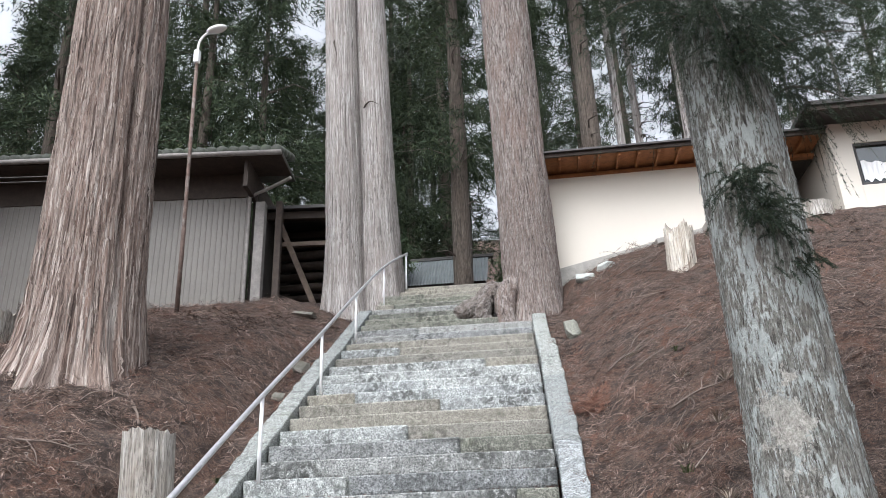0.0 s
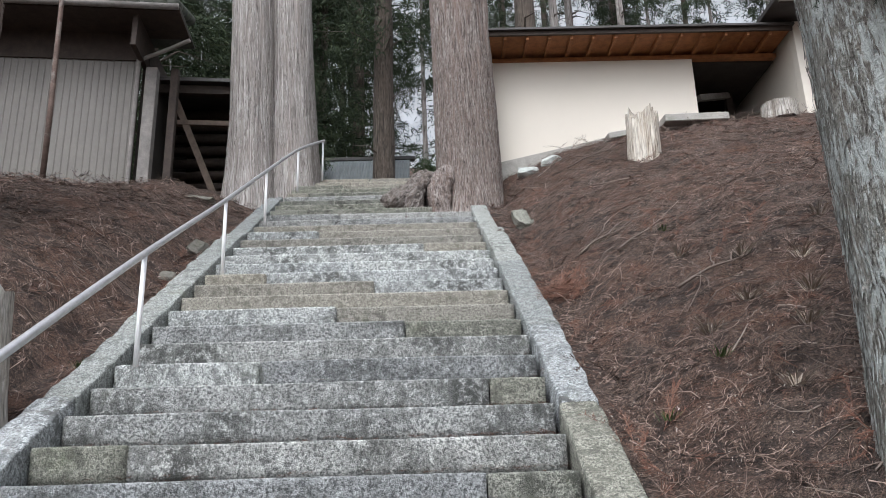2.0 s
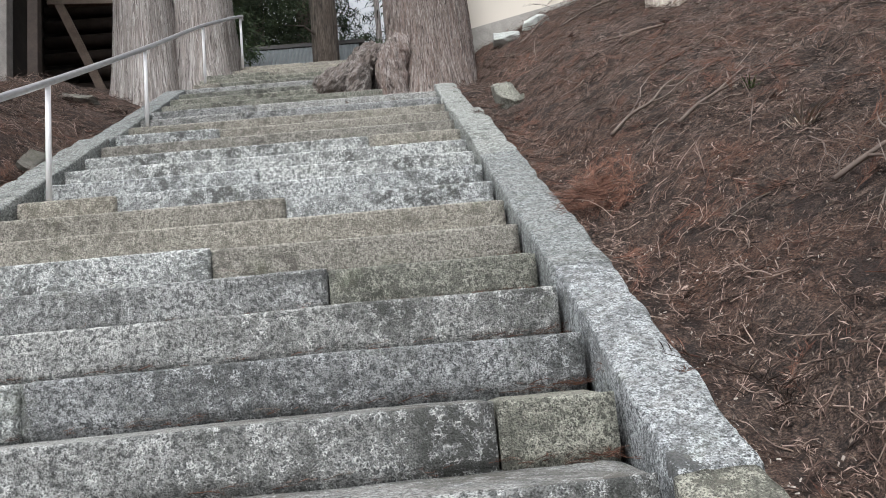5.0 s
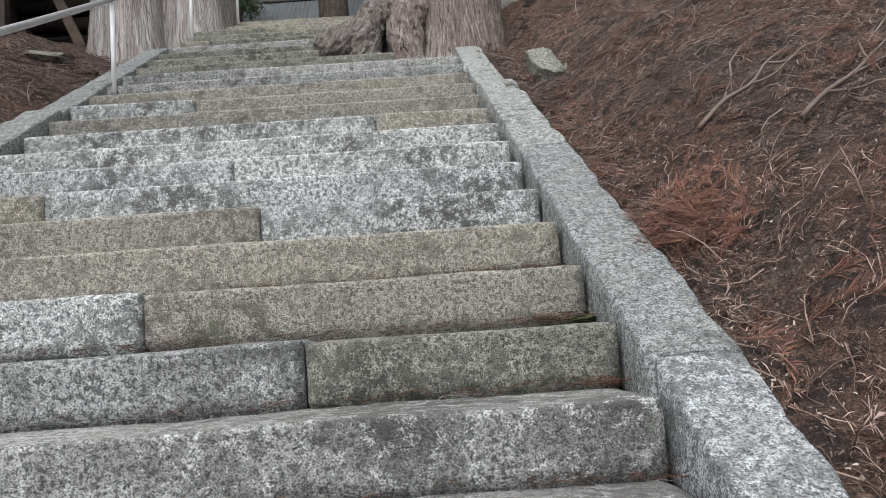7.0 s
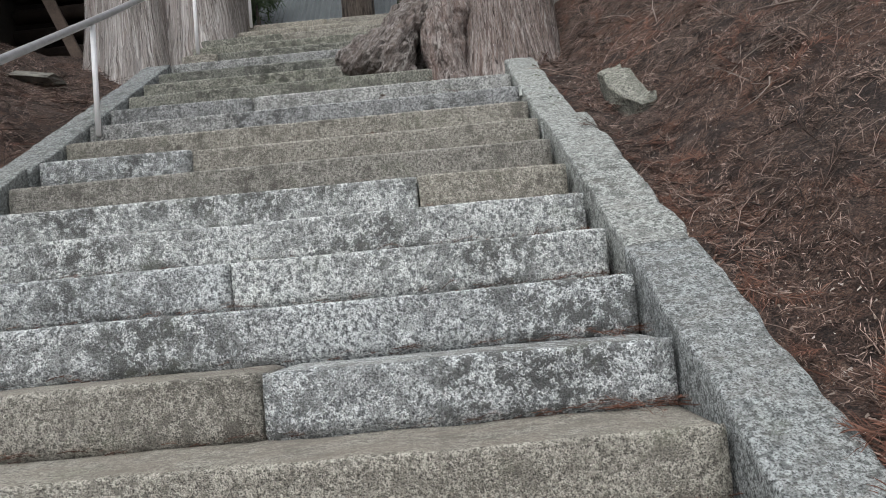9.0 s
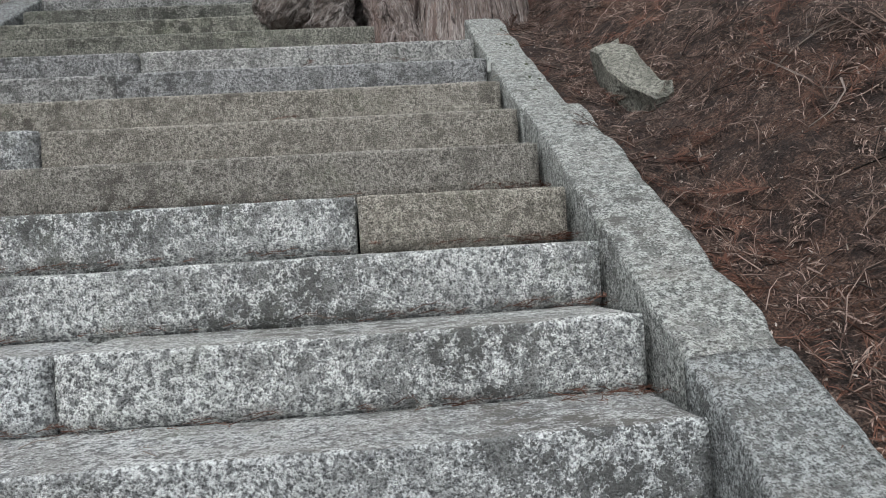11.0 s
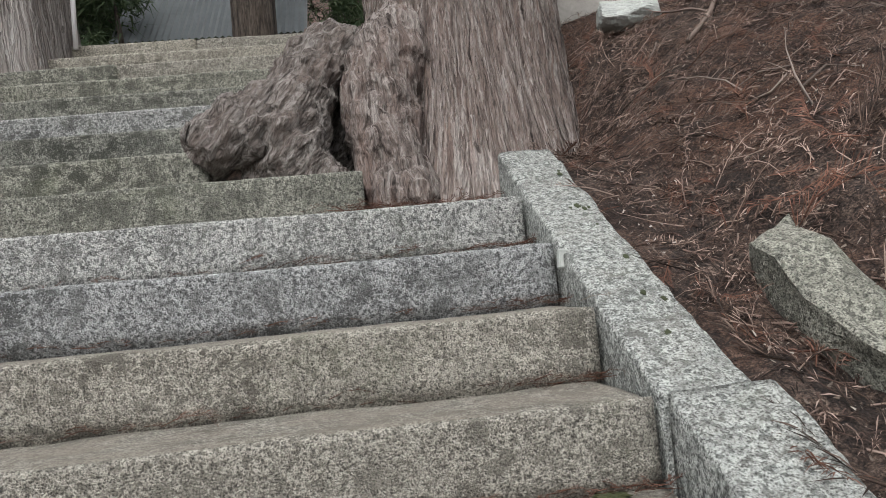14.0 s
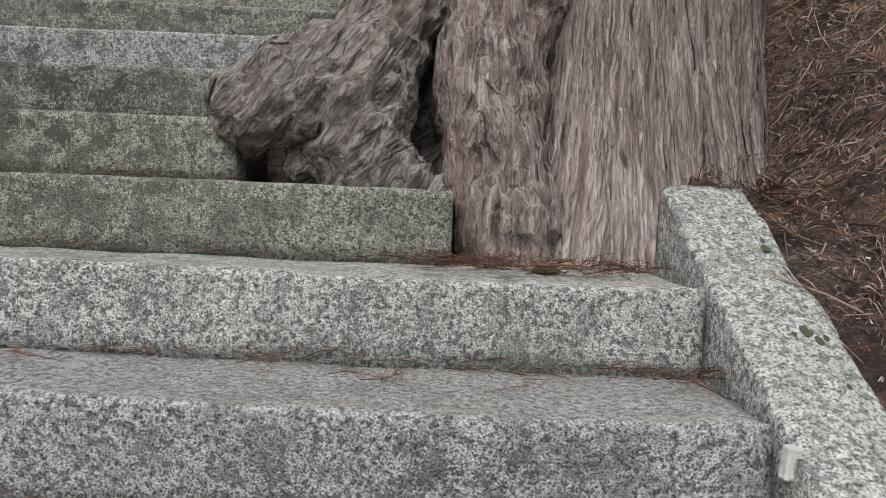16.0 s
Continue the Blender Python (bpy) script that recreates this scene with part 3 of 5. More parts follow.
# ---------------------------------------------------------------- great cedars
def trunk_mesh(cx, cy, z0, z1, r0, lean=(0, 0), taper=0.02, flare=0.4, flare_h=0.9, seed=0, sides=120, dz=0.06, groove=0.02, lobes=5, zfine=None, twist=0.0, flat=None, bulge=None, uscale=1.0):
    """A trunk with root flare, buttress lobes and vertical bark ridges."""
    zs = [z0]
    while zs[-1] < z1:
        h = zs[-1] - z0
        zs.append(zs[-1] + (dz if zfine is None or zs[-1] < zfine else dz * 3 + 0.01 * h))
    zs = np.array(zs)
    a = np.linspace(0, 2 * np.pi, sides, endpoint=False)
    A, Z = np.meshgrid(a, zs)
    h = Z - z0
    f = np.exp(-np.clip(h, 0, None) / (flare_h * 0.45))
    lobe = 0.5 + 0.5 * np.cos(A * lobes + seed + 0.8 * np.sin(A * 2 + seed)) + 0.35 * vnoise(np.cos(A) * 2.5, np.sin(A) * 2.5, h * 0.4, seed)
    R = r0 - taper * h + flare * f * (0.45 + 0.75 * lobe)
    tw = A + twist * h
    R = R + 0.05 * r0 * fbm(np.cos(tw) * 1.6, np.sin(tw) * 1.6, h * 0.25, 3, seed + 1)
    strip = fbm(np.cos(tw) * r0 * 17, np.sin(tw) * r0 * 17, h * 0.9, 3, seed + 2)
    R = R + groove * (1 - 2 * np.abs(strip)) + groove * 0.5 * fbm(np.cos(tw) * r0 * 45, np.sin(tw) * r0 * 45, h * 2.2, 2, seed + 5)
    if bulge is not None:
        # roots thrown out to one side
        R = R + bulge[1] * np.exp(-np.clip(h, 0, None) / bulge[3]) * np.exp(-((np.angle(np.exp(1j * (A - bulge[0])))) / bulge[2]) ** 2)
    if flat is not None:
        # a deep vertical furrow
        R = R - flat[1] * np.exp(-((np.angle(np.exp(1j * (A - flat[0])))) / flat[2]) ** 2)
    X = cx + lean[0] * h + R * np.cos(A)
    Y = cy + lean[1] * h + R * np.sin(A)
    U = np.stack([A * r0 * uscale, h + 0.15 * f], -1)
    P = np.stack([X, Y, Z], -1)
    return grid_mesh("trunk", P, U, wrap=True), P, U


def bark_strips(P, U, count, rows, width, lift, seed, zmax=1e9, facing=None):
    """Loose strips of bark that follow the trunk and stand off it at one end."""
    rng = np.random.default_rng(seed)
    n, k = P.shape[:2]
    ok = np.nonzero(P[:, 0, 2] < zmax)[0].max()
    T = np.roll(P, -1, 1) - np.roll(P, 1, 1)
    T /= np.linalg.norm(T, axis=2)[..., None]
    N = np.cross(T, np.gradient(P, axis=0))
    N /= np.linalg.norm(N, axis=2)[..., None] + 1e-9
    V, F, UV = [], [], []
    base = 0
    for _ in range(count):
        m = int(rng.integers(*rows))
        i, j = int(rng.integers(0, max(1, ok - m))), int(rng.integers(0, k))
        ii = np.arange(i, i + m + 1)
        s = np.linspace(0, 1, m + 1)
        drift = np.round(np.cumsum(rng.normal(0, 0.25, m + 1))).astype(int) if m > 3 else 0
        jj = (j + drift) % k
        w = width * rng.uniform(0.4, 1.3) * np.sin(np.pi * np.clip(s * 0.96 + 0.02, 0, 1)) ** 0.7
        up = rng.random() < 0.35
        off = 0.003 + lift * rng.uniform(0.2, 1.0) * ((s if up else 1 - s) ** 2.5)
        c = P[ii, jj] + N[ii, jj] * off[:, None]
        t = T[ii, jj] * w[:, None]
        V += [c - t * 0.5, c + N[ii, jj] * 0.003, c + t * 0.5]
        u = U[ii, jj] + rng.uniform(-3, 3, 2)
        du = np.stack([w, 0 * w], -1)
        UV += [u - du * 0.5, u, u + du * 0.5]
        q = np.arange(m) + base
        h = m + 1
        F += [np.stack([q, q + h, q + h + 1, q + 1], -1), np.stack([q + h, q + 2 * h, q + 2 * h + 1, q + h + 1], -1)]
        base += 3 * h
    me = tri_mesh("bark_strips", np.concatenate(V), np.concatenate(F), np.concatenate(UV))
    return me


def trunk_part(tree, material, strips=None, **kw):
    me, P, U = trunk_mesh(**kw)
    part("trunk", me, material, tree)
    if strips:
        tagged(part("loose_bark", bark_strips(P, U, *strips), material, tree, "loose strips of fibrous bark"), kind="stuff")


def cedar(label, material, strips=None, **kw):
    t = thing("cedar_tree", label, "tree", "cedars beside the stairs")
    trunk_part(t, material, strips, **kw)
    return t


cedar_left = cedar("huge reddish cedar with peeling bark and flared base", M_BARK_RED, (900, (16, 60), 0.030, 0.014, 1, 10), cx=-4.88, cy=6.72, z0=2.6, z1=13.5, r0=0.53, lean=(-0.022, 0.0), taper=0.006,
                   flare=0.55, flare_h=1.25, seed=3, sides=220, dz=0.05, groove=0.042, lobes=6, zfine=8.0, flat=(-0.50, 0.10, 0.08))
cedar_twin = thing("twin_cedar_tree", "tall grey cedar with two trunks grown together", "tree", "cedars beside the stairs")
trunk_part(cedar_twin, M_BARK_GREY, (500, (8, 30), 0.022, 0.010, 2, 11), cx=-3.55, cy=12.72, z0=5.1, z1=17, r0=0.35, lean=(-0.034, 0), taper=0.004, flare=0.30, flare_h=1.6, seed=11, sides=140, dz=0.06, groove=0.016, lobes=4, zfine=9.5)
trunk_part(cedar_twin, M_BARK_GREY, (500, (8, 30), 0.022, 0.010, 3, 11), cx=-2.92, cy=13.0, z0=5.3, z1=17, r0=0.36, lean=(-0.040, 0), taper=0.004, flare=0.32, flare_h=2.2, seed=17, sides=140, dz=0.06, groove=0.016, lobes=4, zfine=9.5)
cedar_step = cedar("grey cedar rooted in the stairs with stringy bark", M_BARK_STRINGY, (1500, (8, 30), 0.026, 0.007, 4, 8.0), cx=-0.05, cy=11.50, z0=4.4, z1=17, r0=0.430, lean=(-0.024, 0.0), taper=0.001,
                   flare=0.15, flare_h=1.3, seed=24, sides=560, dz=0.025, groove=0.034, lobes=6, zfine=6.7, twist=0.22, bulge=(-1.80, 0.48, 0.62, 0.36), uscale=1.3)
cedar_right = cedar("leaning lichen-covered cedar with rough bark", M_BARK_LICHEN, (2600, (2, 6), 0.014, 0.010, 5, 5.5), cx=1.37, cy=3.95, z0=0.8, z1=8.5, r0=0.275, lean=(-0.016, 0.0), taper=0.003,
                    flare=0.22, flare_h=0.9, seed=31, sides=200, dz=0.025, groove=0.012, lobes=4, zfine=4.8)

# root burl that spills over the broken steps
def gnarl(name, blobs, voxel, rough, seed, material, parent, label, axis, torn):
    """Blobs and tapering links fused into one knotted mass."""
    bm = bmesh.new()
    for chain in blobs:
        for (a, ra), (b, rb) in zip(chain[:-1], chain[1:]):
            for s in np.linspace(0, 1, 6):
                p = Vector(a).lerp(Vector(b), s)
                bmesh.ops.create_icosphere(bm, subdivisions=2, radius=ra + (rb - ra) * s, matrix=Matrix.Translation(p))
    me = bpy.data.meshes.new(name)
    bm.to_mesh(me)
    bm.free()
    tmp = new(name, me)
    md = tmp.modifiers.new("fuse", 'REMESH')
    md.mode, md.voxel_size = 'VOXEL', voxel
    sm = tmp.modifiers.new("soften", 'SMOOTH')
    sm.factor, sm.iterations = 0.6, 6
    done = bpy.data.meshes.new_from_object(tmp.evaluated_get(bpy.context.evaluated_depsgraph_get()))
    bpy.data.objects.remove(tmp)
    n = len(done.vertices)
    co, no = np.empty(n * 3, np.float32), np.empty(n * 3, np.float32)
    done.vertices.foreach_get("co", co)
    done.vertices.foreach_get("normal", no)
    co, no = co.reshape(-1, 3), no.reshape(-1, 3)
    x, y, z = co.T
    # the grain runs along the root
    ax = Vector(axis).normalized()
    e1 = Vector((0, 1, 0)).cross(ax).normalized()
    e2 = ax.cross(e1)
    warp = 0.005 * fbm(x * 7, y * 7, z * 7, 3, seed + 20)
    u = co @ np.array(e1) + 0.7 * (co @ np.array(e2)) + warp
    v = co @ np.array(ax) + 0.5 * warp
    d = rough * 1.25 * fbm(x * 7, y * 7, z * 6, 3, seed) + rough * 0.5 * (1 - 2 * np.abs(fbm(x * 15, y * 15, z * 13, 2, seed + 4)))
    p1, p2 = co @ np.array(e1) + warp, co @ np.array(e2) + warp
    d = d + 0.013 * (1 - 2 * np.abs(fbm(p1 * 24, v * 4.0, p2 * 24, 3, seed + 9))) + 0.006 * fbm(p1 * 70, v * 10, p2 * 70, 2, seed + 13)
    co = co + no * d[:, None]
    done.vertices.foreach_set("co", co.reshape(-1))
    done.polygons.foreach_set("use_smooth", np.ones(len(done.polygons), bool))
    done.update()
    idx = np.empty(len(done.loops), np.int32)
    done.loops.foreach_get("vertex_index", idx)
    done.uv_layers.new(name="bark").data.foreach_set("uv", np.stack([u, v], -1)[idx].astype(np.float32).reshape(-1))
    ob = part(name, done, material, parent, label)
    # torn bark strips laid along the grain
    tree_ = kdtree.KDTree(n)
    for i in range(n):
        tree_.insert(co[i], i)
    tree_.balance()
    rng = np.random.default_rng(seed)
    V, F, UV = [], [], []
    for _ in range(torn):
        i = int(rng.integers(0, n))
        p = Vector(co[i])
        way = (ax + Vector(rng.normal(0, 0.22, 3))).normalized()
        m, step = int(rng.integers(4, 11)), rng.uniform(0.012, 0.020)
        wide, lift = rng.uniform(0.006, 0.018), rng.uniform(0.001, 0.005)
        base, off = len(V), rng.uniform(-3, 3, 2)
        for s in range(m + 1):
            q, i, _d = tree_.find(p)
            nn = Vector(no[i])
            w = wide * math.sin(math.pi * (0.12 + 0.8 * s / m)) ** 0.6
            tan = way - nn * way.dot(nn)
            if tan.length < 0.2:
                break
            tan.normalize()
            sd = nn.cross(tan) * w * 0.5
            c = q + nn * (0.003 + lift * (1 - s / m) ** 2)
            V += [c - sd, c + nn * 0.003, c + sd]
            UV += [(off[0] - w / 2, off[1] + s * step), (off[0], off[1] + s * step), (off[0] + w / 2, off[1] + s * step)]
            p = q + tan * step
        r_ = (len(V) - base) // 3
        for s in range(r_ - 1):
            k = base + 3 * s
            F += [(k, k + 1, k + 4, k + 3), (k + 1, k + 2, k + 5, k + 4)]
    tagged(part("loose_bark", tri_mesh("loose_bark", np.array([tuple(v) for v in V]), np.array(F), np.array(UV)), material, parent, "torn strips of fibrous bark"), kind="stuff")
    return ob


gnarl("root_burl", [
    [((-0.70, 11.30, 5.46), 0.11), ((-0.83, 11.14, 5.27), 0.13), ((-0.91, 11.02, 5.10), 0.14), ((-0.93, 10.96, 4.95), 0.125), ((-0.88, 10.92, 4.84), 0.11)],
    [((-0.98, 11.02, 5.12), 0.11), ((-1.11, 10.95, 5.02), 0.125), ((-1.21, 10.91, 4.97), 0.12)],
    [((-1.02, 10.98, 4.92), 0.06), ((-1.10, 10.95, 4.84), 0.05)],
    [((-0.90, 10.93, 4.85), 0.10), ((-0.80, 10.89, 4.78), 0.085), ((-0.70, 10.87, 4.74), 0.06)],
    [((-0.66, 11.38, 5.30), 0.10), ((-0.68, 11.36, 5.05), 0.11), ((-0.68, 11.30, 4.75), 0.12)],
], 0.0075, 0.06, 33, M_BARK_ROOT, cedar_step, "gnarled root burl spilling over the broken steps", (-0.55, -0.2, -0.75), 110)
gnarl("buttress_root", [
    [((-0.36, 11.28, 5.52), 0.14), ((-0.47, 11.14, 5.34), 0.17), ((-0.535, 11.05, 5.16), 0.155), ((-0.535, 10.96, 4.95), 0.14), ((-0.49, 10.84, 4.70), 0.13), ((-0.46, 10.78, 4.5), 0.12)],
], 0.0085, 0.040, 51, M_BARK_BUTTRESS, cedar_step, "rounded buttress root with stringy bark", (0.06, -0.2, -1), 260)


for pts in ([(-3.28, 12.75, 10.06), (-3.20, 12.62, 10.12), (-3.08, 12.58, 10.16), (-2.93, 12.60, 10.08)], [(-3.84, 12.40, 11.62), (-3.82, 12.30, 11.5), (-3.78, 12.27, 11.34), (-3.75, 12.29, 11.16)]):
    part("dead_twig", tube_mesh("dead_twig", pts, [0.022, 0.017, 0.012, 0.005], 8, rings=12), M_BARK_DARK, cedar_twin, "dark dead twig")
cable = thing("power_cable", "thin black cables slung to the shed eaves", "cable")
for dz in (0.0, 0.10):
    part("wire", tube_mesh("wire", [(-13.0, 10.2, 8.25 - dz), (-9.8, 10.6, 8.05 - dz), (-7.0, 11.0, 8.10 - dz)], [0.012] * 3, 6, rings=14), M_ROOF, cable)


# ---------------------------------------------------------------- stumps
M_STUMP = bark("stump_wood", (0.448, 0.424, 0.392), (0.272, 0.248, 0.220), (0.072, 0.060, 0.052), (0.272, 0.224, 0.180), 0, 22, 1.6)
M_STUMP_PALE = bark("stump_pale_wood", (0.640, 0.608, 0.544), (0.480, 0.432, 0.368), (0.176, 0.136, 0.104), (0.400, 0.336, 0.264), 0, 22, 1.0)
M_STUMP_TOP = plain("stump_top", (0.265, 0.234, 0.195), 0.95, 0, 0.3, 14, 0.008)


def stump(label, cx, cy, z0, z1, r, seed, material, flare=0.12, jag=0.06, lean=(0, 0)):
    t = thing("tree_stump", label, "tree stump", "stumps on the banks")
    zs = np.linspace(0, 1, 26)
    a = np.linspace(0, 2 * np.pi, 72, endpoint=False)
    A, S = np.meshgrid(a, zs)
    crown = z1 + jag * fbm(np.cos(a) * 3, np.sin(a) * 3, 0.2, 4, seed) + jag * 0.6 * vnoise(np.cos(a) * 9, np.sin(a) * 9, 0.2, seed)
    Z = z0 + S * (crown[None] - z0)
    h = Z - z0
    R = r + flare * np.exp(-h / 0.16) * (0.6 + 0.4 * np.cos(A * 4 + seed)) + 0.13 * r * fbm(np.cos(A) * 2, np.sin(A) * 2, h, 3, seed)
    R += 0.016 * (1 - 2 * np.abs(fbm(np.cos(A) * 5, np.sin(A) * 5, h * 0.8, 3, seed + 4)))
    P = np.stack([cx + lean[0] * h + R * np.cos(A), cy + lean[1] * h + R * np.sin(A), Z], -1)
    part("stump_side", grid_mesh("stump_side", P, np.stack([A * r, h], -1), wrap=True), material, t)
    rim = P[-1]
    c = rim.mean(0)
    rings = []
    for s in (1.0, 0.8, 0.55, 0.25, 0.0):
        q = c + (rim - c) * s
        q[:, 2] = q[:, 2] * 0.6 + (z1 - 0.03) * 0.4 + 0.5 * jag * fbm(q[:, 0] * 14, q[:, 1] * 14, 0.1, 3, seed + 8) * (s < 1) if s < 1 else q[:, 2]
        rings.append(q)
    part("stump_top", grid_mesh("stump_top", np.array(rings), wrap=True), M_STUMP_TOP, t)
    return t


stump("weathered grey tree stump beside the stair kerb", -3.10, 5.10, 1.30, 2.38, 0.185, 5, M_STUMP, 0.15, 0.03, (-0.06, 0.0))
stump("pale splintered tree stump on the needle-covered bank", 2.04, 9.88, 4.68, 5.66, 0.19, 8, M_STUMP_PALE, 0.05, 0.16, (0.02, 0.0))
stump("low sawn stump at the top of the bank", 4.5, 11.2, float(ground_z(4.5, 11.2)) - 0.1, float(ground_z(4.5, 11.2)) + 0.17, 0.24, 12, M_STUMP, 0.05, 0.02)
stump("old brown stump beside the huge cedar", -6.75, 7.6, 3.1, 4.35, 0.32, 15, M_STUMP, 0.1, 0.05)


# ---------------------------------------------------------------- handrail
rail = thing("handrail", "galvanised pipe handrail on pale slender posts", "handrail")
POSTS = [(-2.40, 3.80, 0.95), (-2.49, 5.74, 2.07), (-2.59, 7.85, 3.22), (-2.68, 9.86, 4.36), (-2.66, 11.80, 5.53), (-2.47, 13.0, 6.20)]
HGT = [0.71, 0.69, 0.69, 0.68, 0.66, 0.67]
TOPS = [(x, y, z + h) for (x, y, z), h in zip(POSTS, HGT)]
for (x, y, z), h in zip(POSTS, HGT):
    part("post", tube_mesh("post", [(x, y, z - 0.04), (x, y, z + h * 0.5), (x, y, z + h - 0.015)], [0.0165] * 3, 12), M_POST, rail)
pipe = [(-2.32, 2.6, 1.00), *TOPS]
pipe = pipe[:-1] + [(pipe[-1][0] + 0.0, pipe[-1][1] - 0.05, pipe[-1][2] - 0.012), pipe[-1], (pipe[-1][0] + 0.01, pipe[-1][1] + 0.06, pipe[-1][2] + 0.0)]
part("pipe", tube_mesh("pipe", pipe, [0.022] * len(pipe), 14, rings=60), M_STEEL, rail)


# ---------------------------------------------------------------- rocks
def rock(label, cx, cy, sx, sy, sz, rz, seed, material, tilt=0):
    """A broken stone: a round form shaved by a dozen random planes, then roughened."""
    rng = random.Random(seed)
    bm = bmesh.new()
    bmesh.ops.create_icosphere(bm, subdivisions=5, radius=0.72)
    planes = [(Vector((rng.gauss(0, 1), rng.gauss(0, 1), rng.gauss(0, 0.6))).normalized(), rng.uniform(0.36, 0.5)) for _ in range(9)]
    planes += [(Vector((0.1, 0.05, 1)).normalized(), 0.42), (Vector((1, 0.15, 0.2)).normalized(), 0.42), (Vector((-1, 0.2, 0.1)).normalized(), 0.42)]
    m = pose(cx, cy, float(ground_z(cx, cy) + relief(cx, cy)) + 0.12 * sz, tilt, 8, rz)
    for v in bm.verts:
        c = v.co.copy()
        for n, d in planes:
            over = c.dot(n) - d
            if over > 0:
                c -= n * over
        c *= 1 + 0.06 * noise.noise(v.co * 4 + Vector((seed, 0, 0))) + 0.03 * noise.noise(v.co * 13 + Vector((seed, 0, 0)))
        v.co = m @ Vector((c.x * sx * 1.2, c.y * sy * 1.2, c.z * sz * 1.2))
    ob = mesh_object("rock", bm, material)
    return tagged(ob, label, "rock", "rocks on the banks")


rock("pale stone at the foot of the cream wall", 0.82, 11.60, 0.34, 0.2, 0.13, 8, 5, M_ROCK_PALE)
rock("pale stone at the foot of the cream wall", 1.18, 11.66, 0.28, 0.2, 0.13, -6, 7, M_ROCK_PALE)
rock("grey stone beside the stair kerb", -3.16, 8.9, 0.2, 0.22, 0.14, 20, 9, M_ROCK)
rock("small grey stone beside the stair kerb", -3.14, 7.95, 0.13, 0.12, 0.09, 40, 11, M_ROCK)
rock("flat stone slab beside the twin cedar", -4.1, 11.9, 0.42, 0.34, 0.10, 5, 13, M_ROCK)


# a broken slab of stone lying down the slope
bm = bmesh.new()
bmesh.ops.create_cube(bm, size=1)
bmesh.ops.bevel(bm, geom=list(bm.edges), offset=0.07, segments=1, affect='EDGES')
bmesh.ops.triangulate(bm, faces=list(bm.faces))
bmesh.ops.subdivide_edges(bm, edges=list(bm.edges), cuts=7, use_grid_fill=True)
slope = Matrix.Translation((0.41, 9.42, 4.145)) @ Matrix.Rotation(radians(8), 4, 'Z') @ Matrix.Rotation(radians(33), 4, 'X') @ Matrix.Rotation(radians(-16), 4, 'Y')
for v in bm.verts:
    c = v.co
    side = 0.085 + 0.015 * c.y
    q = Vector((c.x * 2 * side + 0.04 * c.y * c.y, c.y * 0.60 + 0.09 * c.x, c.z * 0.15 - 0.03 * c.x * (c.y + 0.5)))
    q += Vector((1, 0.6, 1)) * 0.030 * noise.noise(q * 7) + Vector((0.6, 0.6, 1)) * 0.012 * noise.noise(q * 26)
    v.co = slope @ q
tagged(mesh_object("stone_slab", bm, M_OLIVE), "broken lichen-stained stone slab half buried in needles", "rock", "rocks on the banks")


# ---------------------------------------------------------------- cream building at the top of the bank
cream = thing("cream_building", "low cream plaster building with brown timber eaves", "building", kind="structure")
WY = 12.05
part("wall", box(0.1, WY, 5.4, 3.64, WY + 0.16, 7.815, 0.004), M_PLASTER, cream, "smooth cream plaster wall")
# sloping concrete footing
fm = bmesh.new()
vs = [fm.verts.new(p) for p in ((0.1, WY - 0.07, 5.3), (3.95, WY - 0.07, 6.0), (3.95, WY - 0.07, 6.77), (0.1, WY - 0.07, 5.91),
                                (0.1, WY + 0.1, 5.3), (3.95, WY + 0.1, 6.0), (3.95, WY + 0.1, 6.77), (0.1, WY + 0.1, 5.91))]
for q in ((0, 1, 2, 3), (7, 6, 5, 4), (3, 2, 6, 7), (0, 4, 5, 1), (1, 5, 6, 2), (4, 0, 3, 7)):
    fm.faces.new([vs[i] for i in q])
part("footing", fm, M_CONCRETE, cream, "rough concrete footing")
slab = mesh_object("concrete_slab", box(-0.5, -0.18, -0.06, 0.5, 0.18, 0.06, 0.012, pose(3.35, 11.58, float(ground_z(3.35, 11.58)) + 0.07, 0, -3, 4)), M_CONCRETE)
tagged(slab, "loose pale concrete slab before the cream wall", "slab")
slab = mesh_object("concrete_slab", box(-0.3, -0.12, -0.05, 0.3, 0.12, 0.05, 0.012, pose(2.3, 11.6, float(ground_z(2.3, 11.6)) + 0.04, 0, -12, 6)), M_CONCRETE)
tagged(slab, "loose pale concrete slab before the cream wall", "slab")
# roof: soffit boards, rafters, fascia, metal covering
EY = WY - 0.60
part("soffit", box(-0.3, EY + 0.03, 7.890, 5.02, WY + 3.2, 7.920), M_TIMBER, cream, "orange-brown soffit boards")
part("fascia", box(-0.34, EY - 0.02, 7.870, 5.04, EY + 0.02, 7.940, 0.004), M_TIMBER_DARK, cream)
part("roof", box(-0.4, EY - 0.07, 7.940, 5.06, WY + 3.4, 7.980, 0.004), M_ROOF, cream, "thin dark metal roof edge")
for i in range(15):
    x = -0.15 + i * 0.345
    part("rafter", box(x, EY + 0.03, 7.820, x + 0.045, WY + (0.0 if x < 3.7 else 0.1), 7.888, 0.003), M_TIMBER, cream)
part("wall_plate", box(0.1, WY - 0.02, 7.750, 5.02, WY + 0.1, 7.820, 0.004), M_TIMBER, cream)
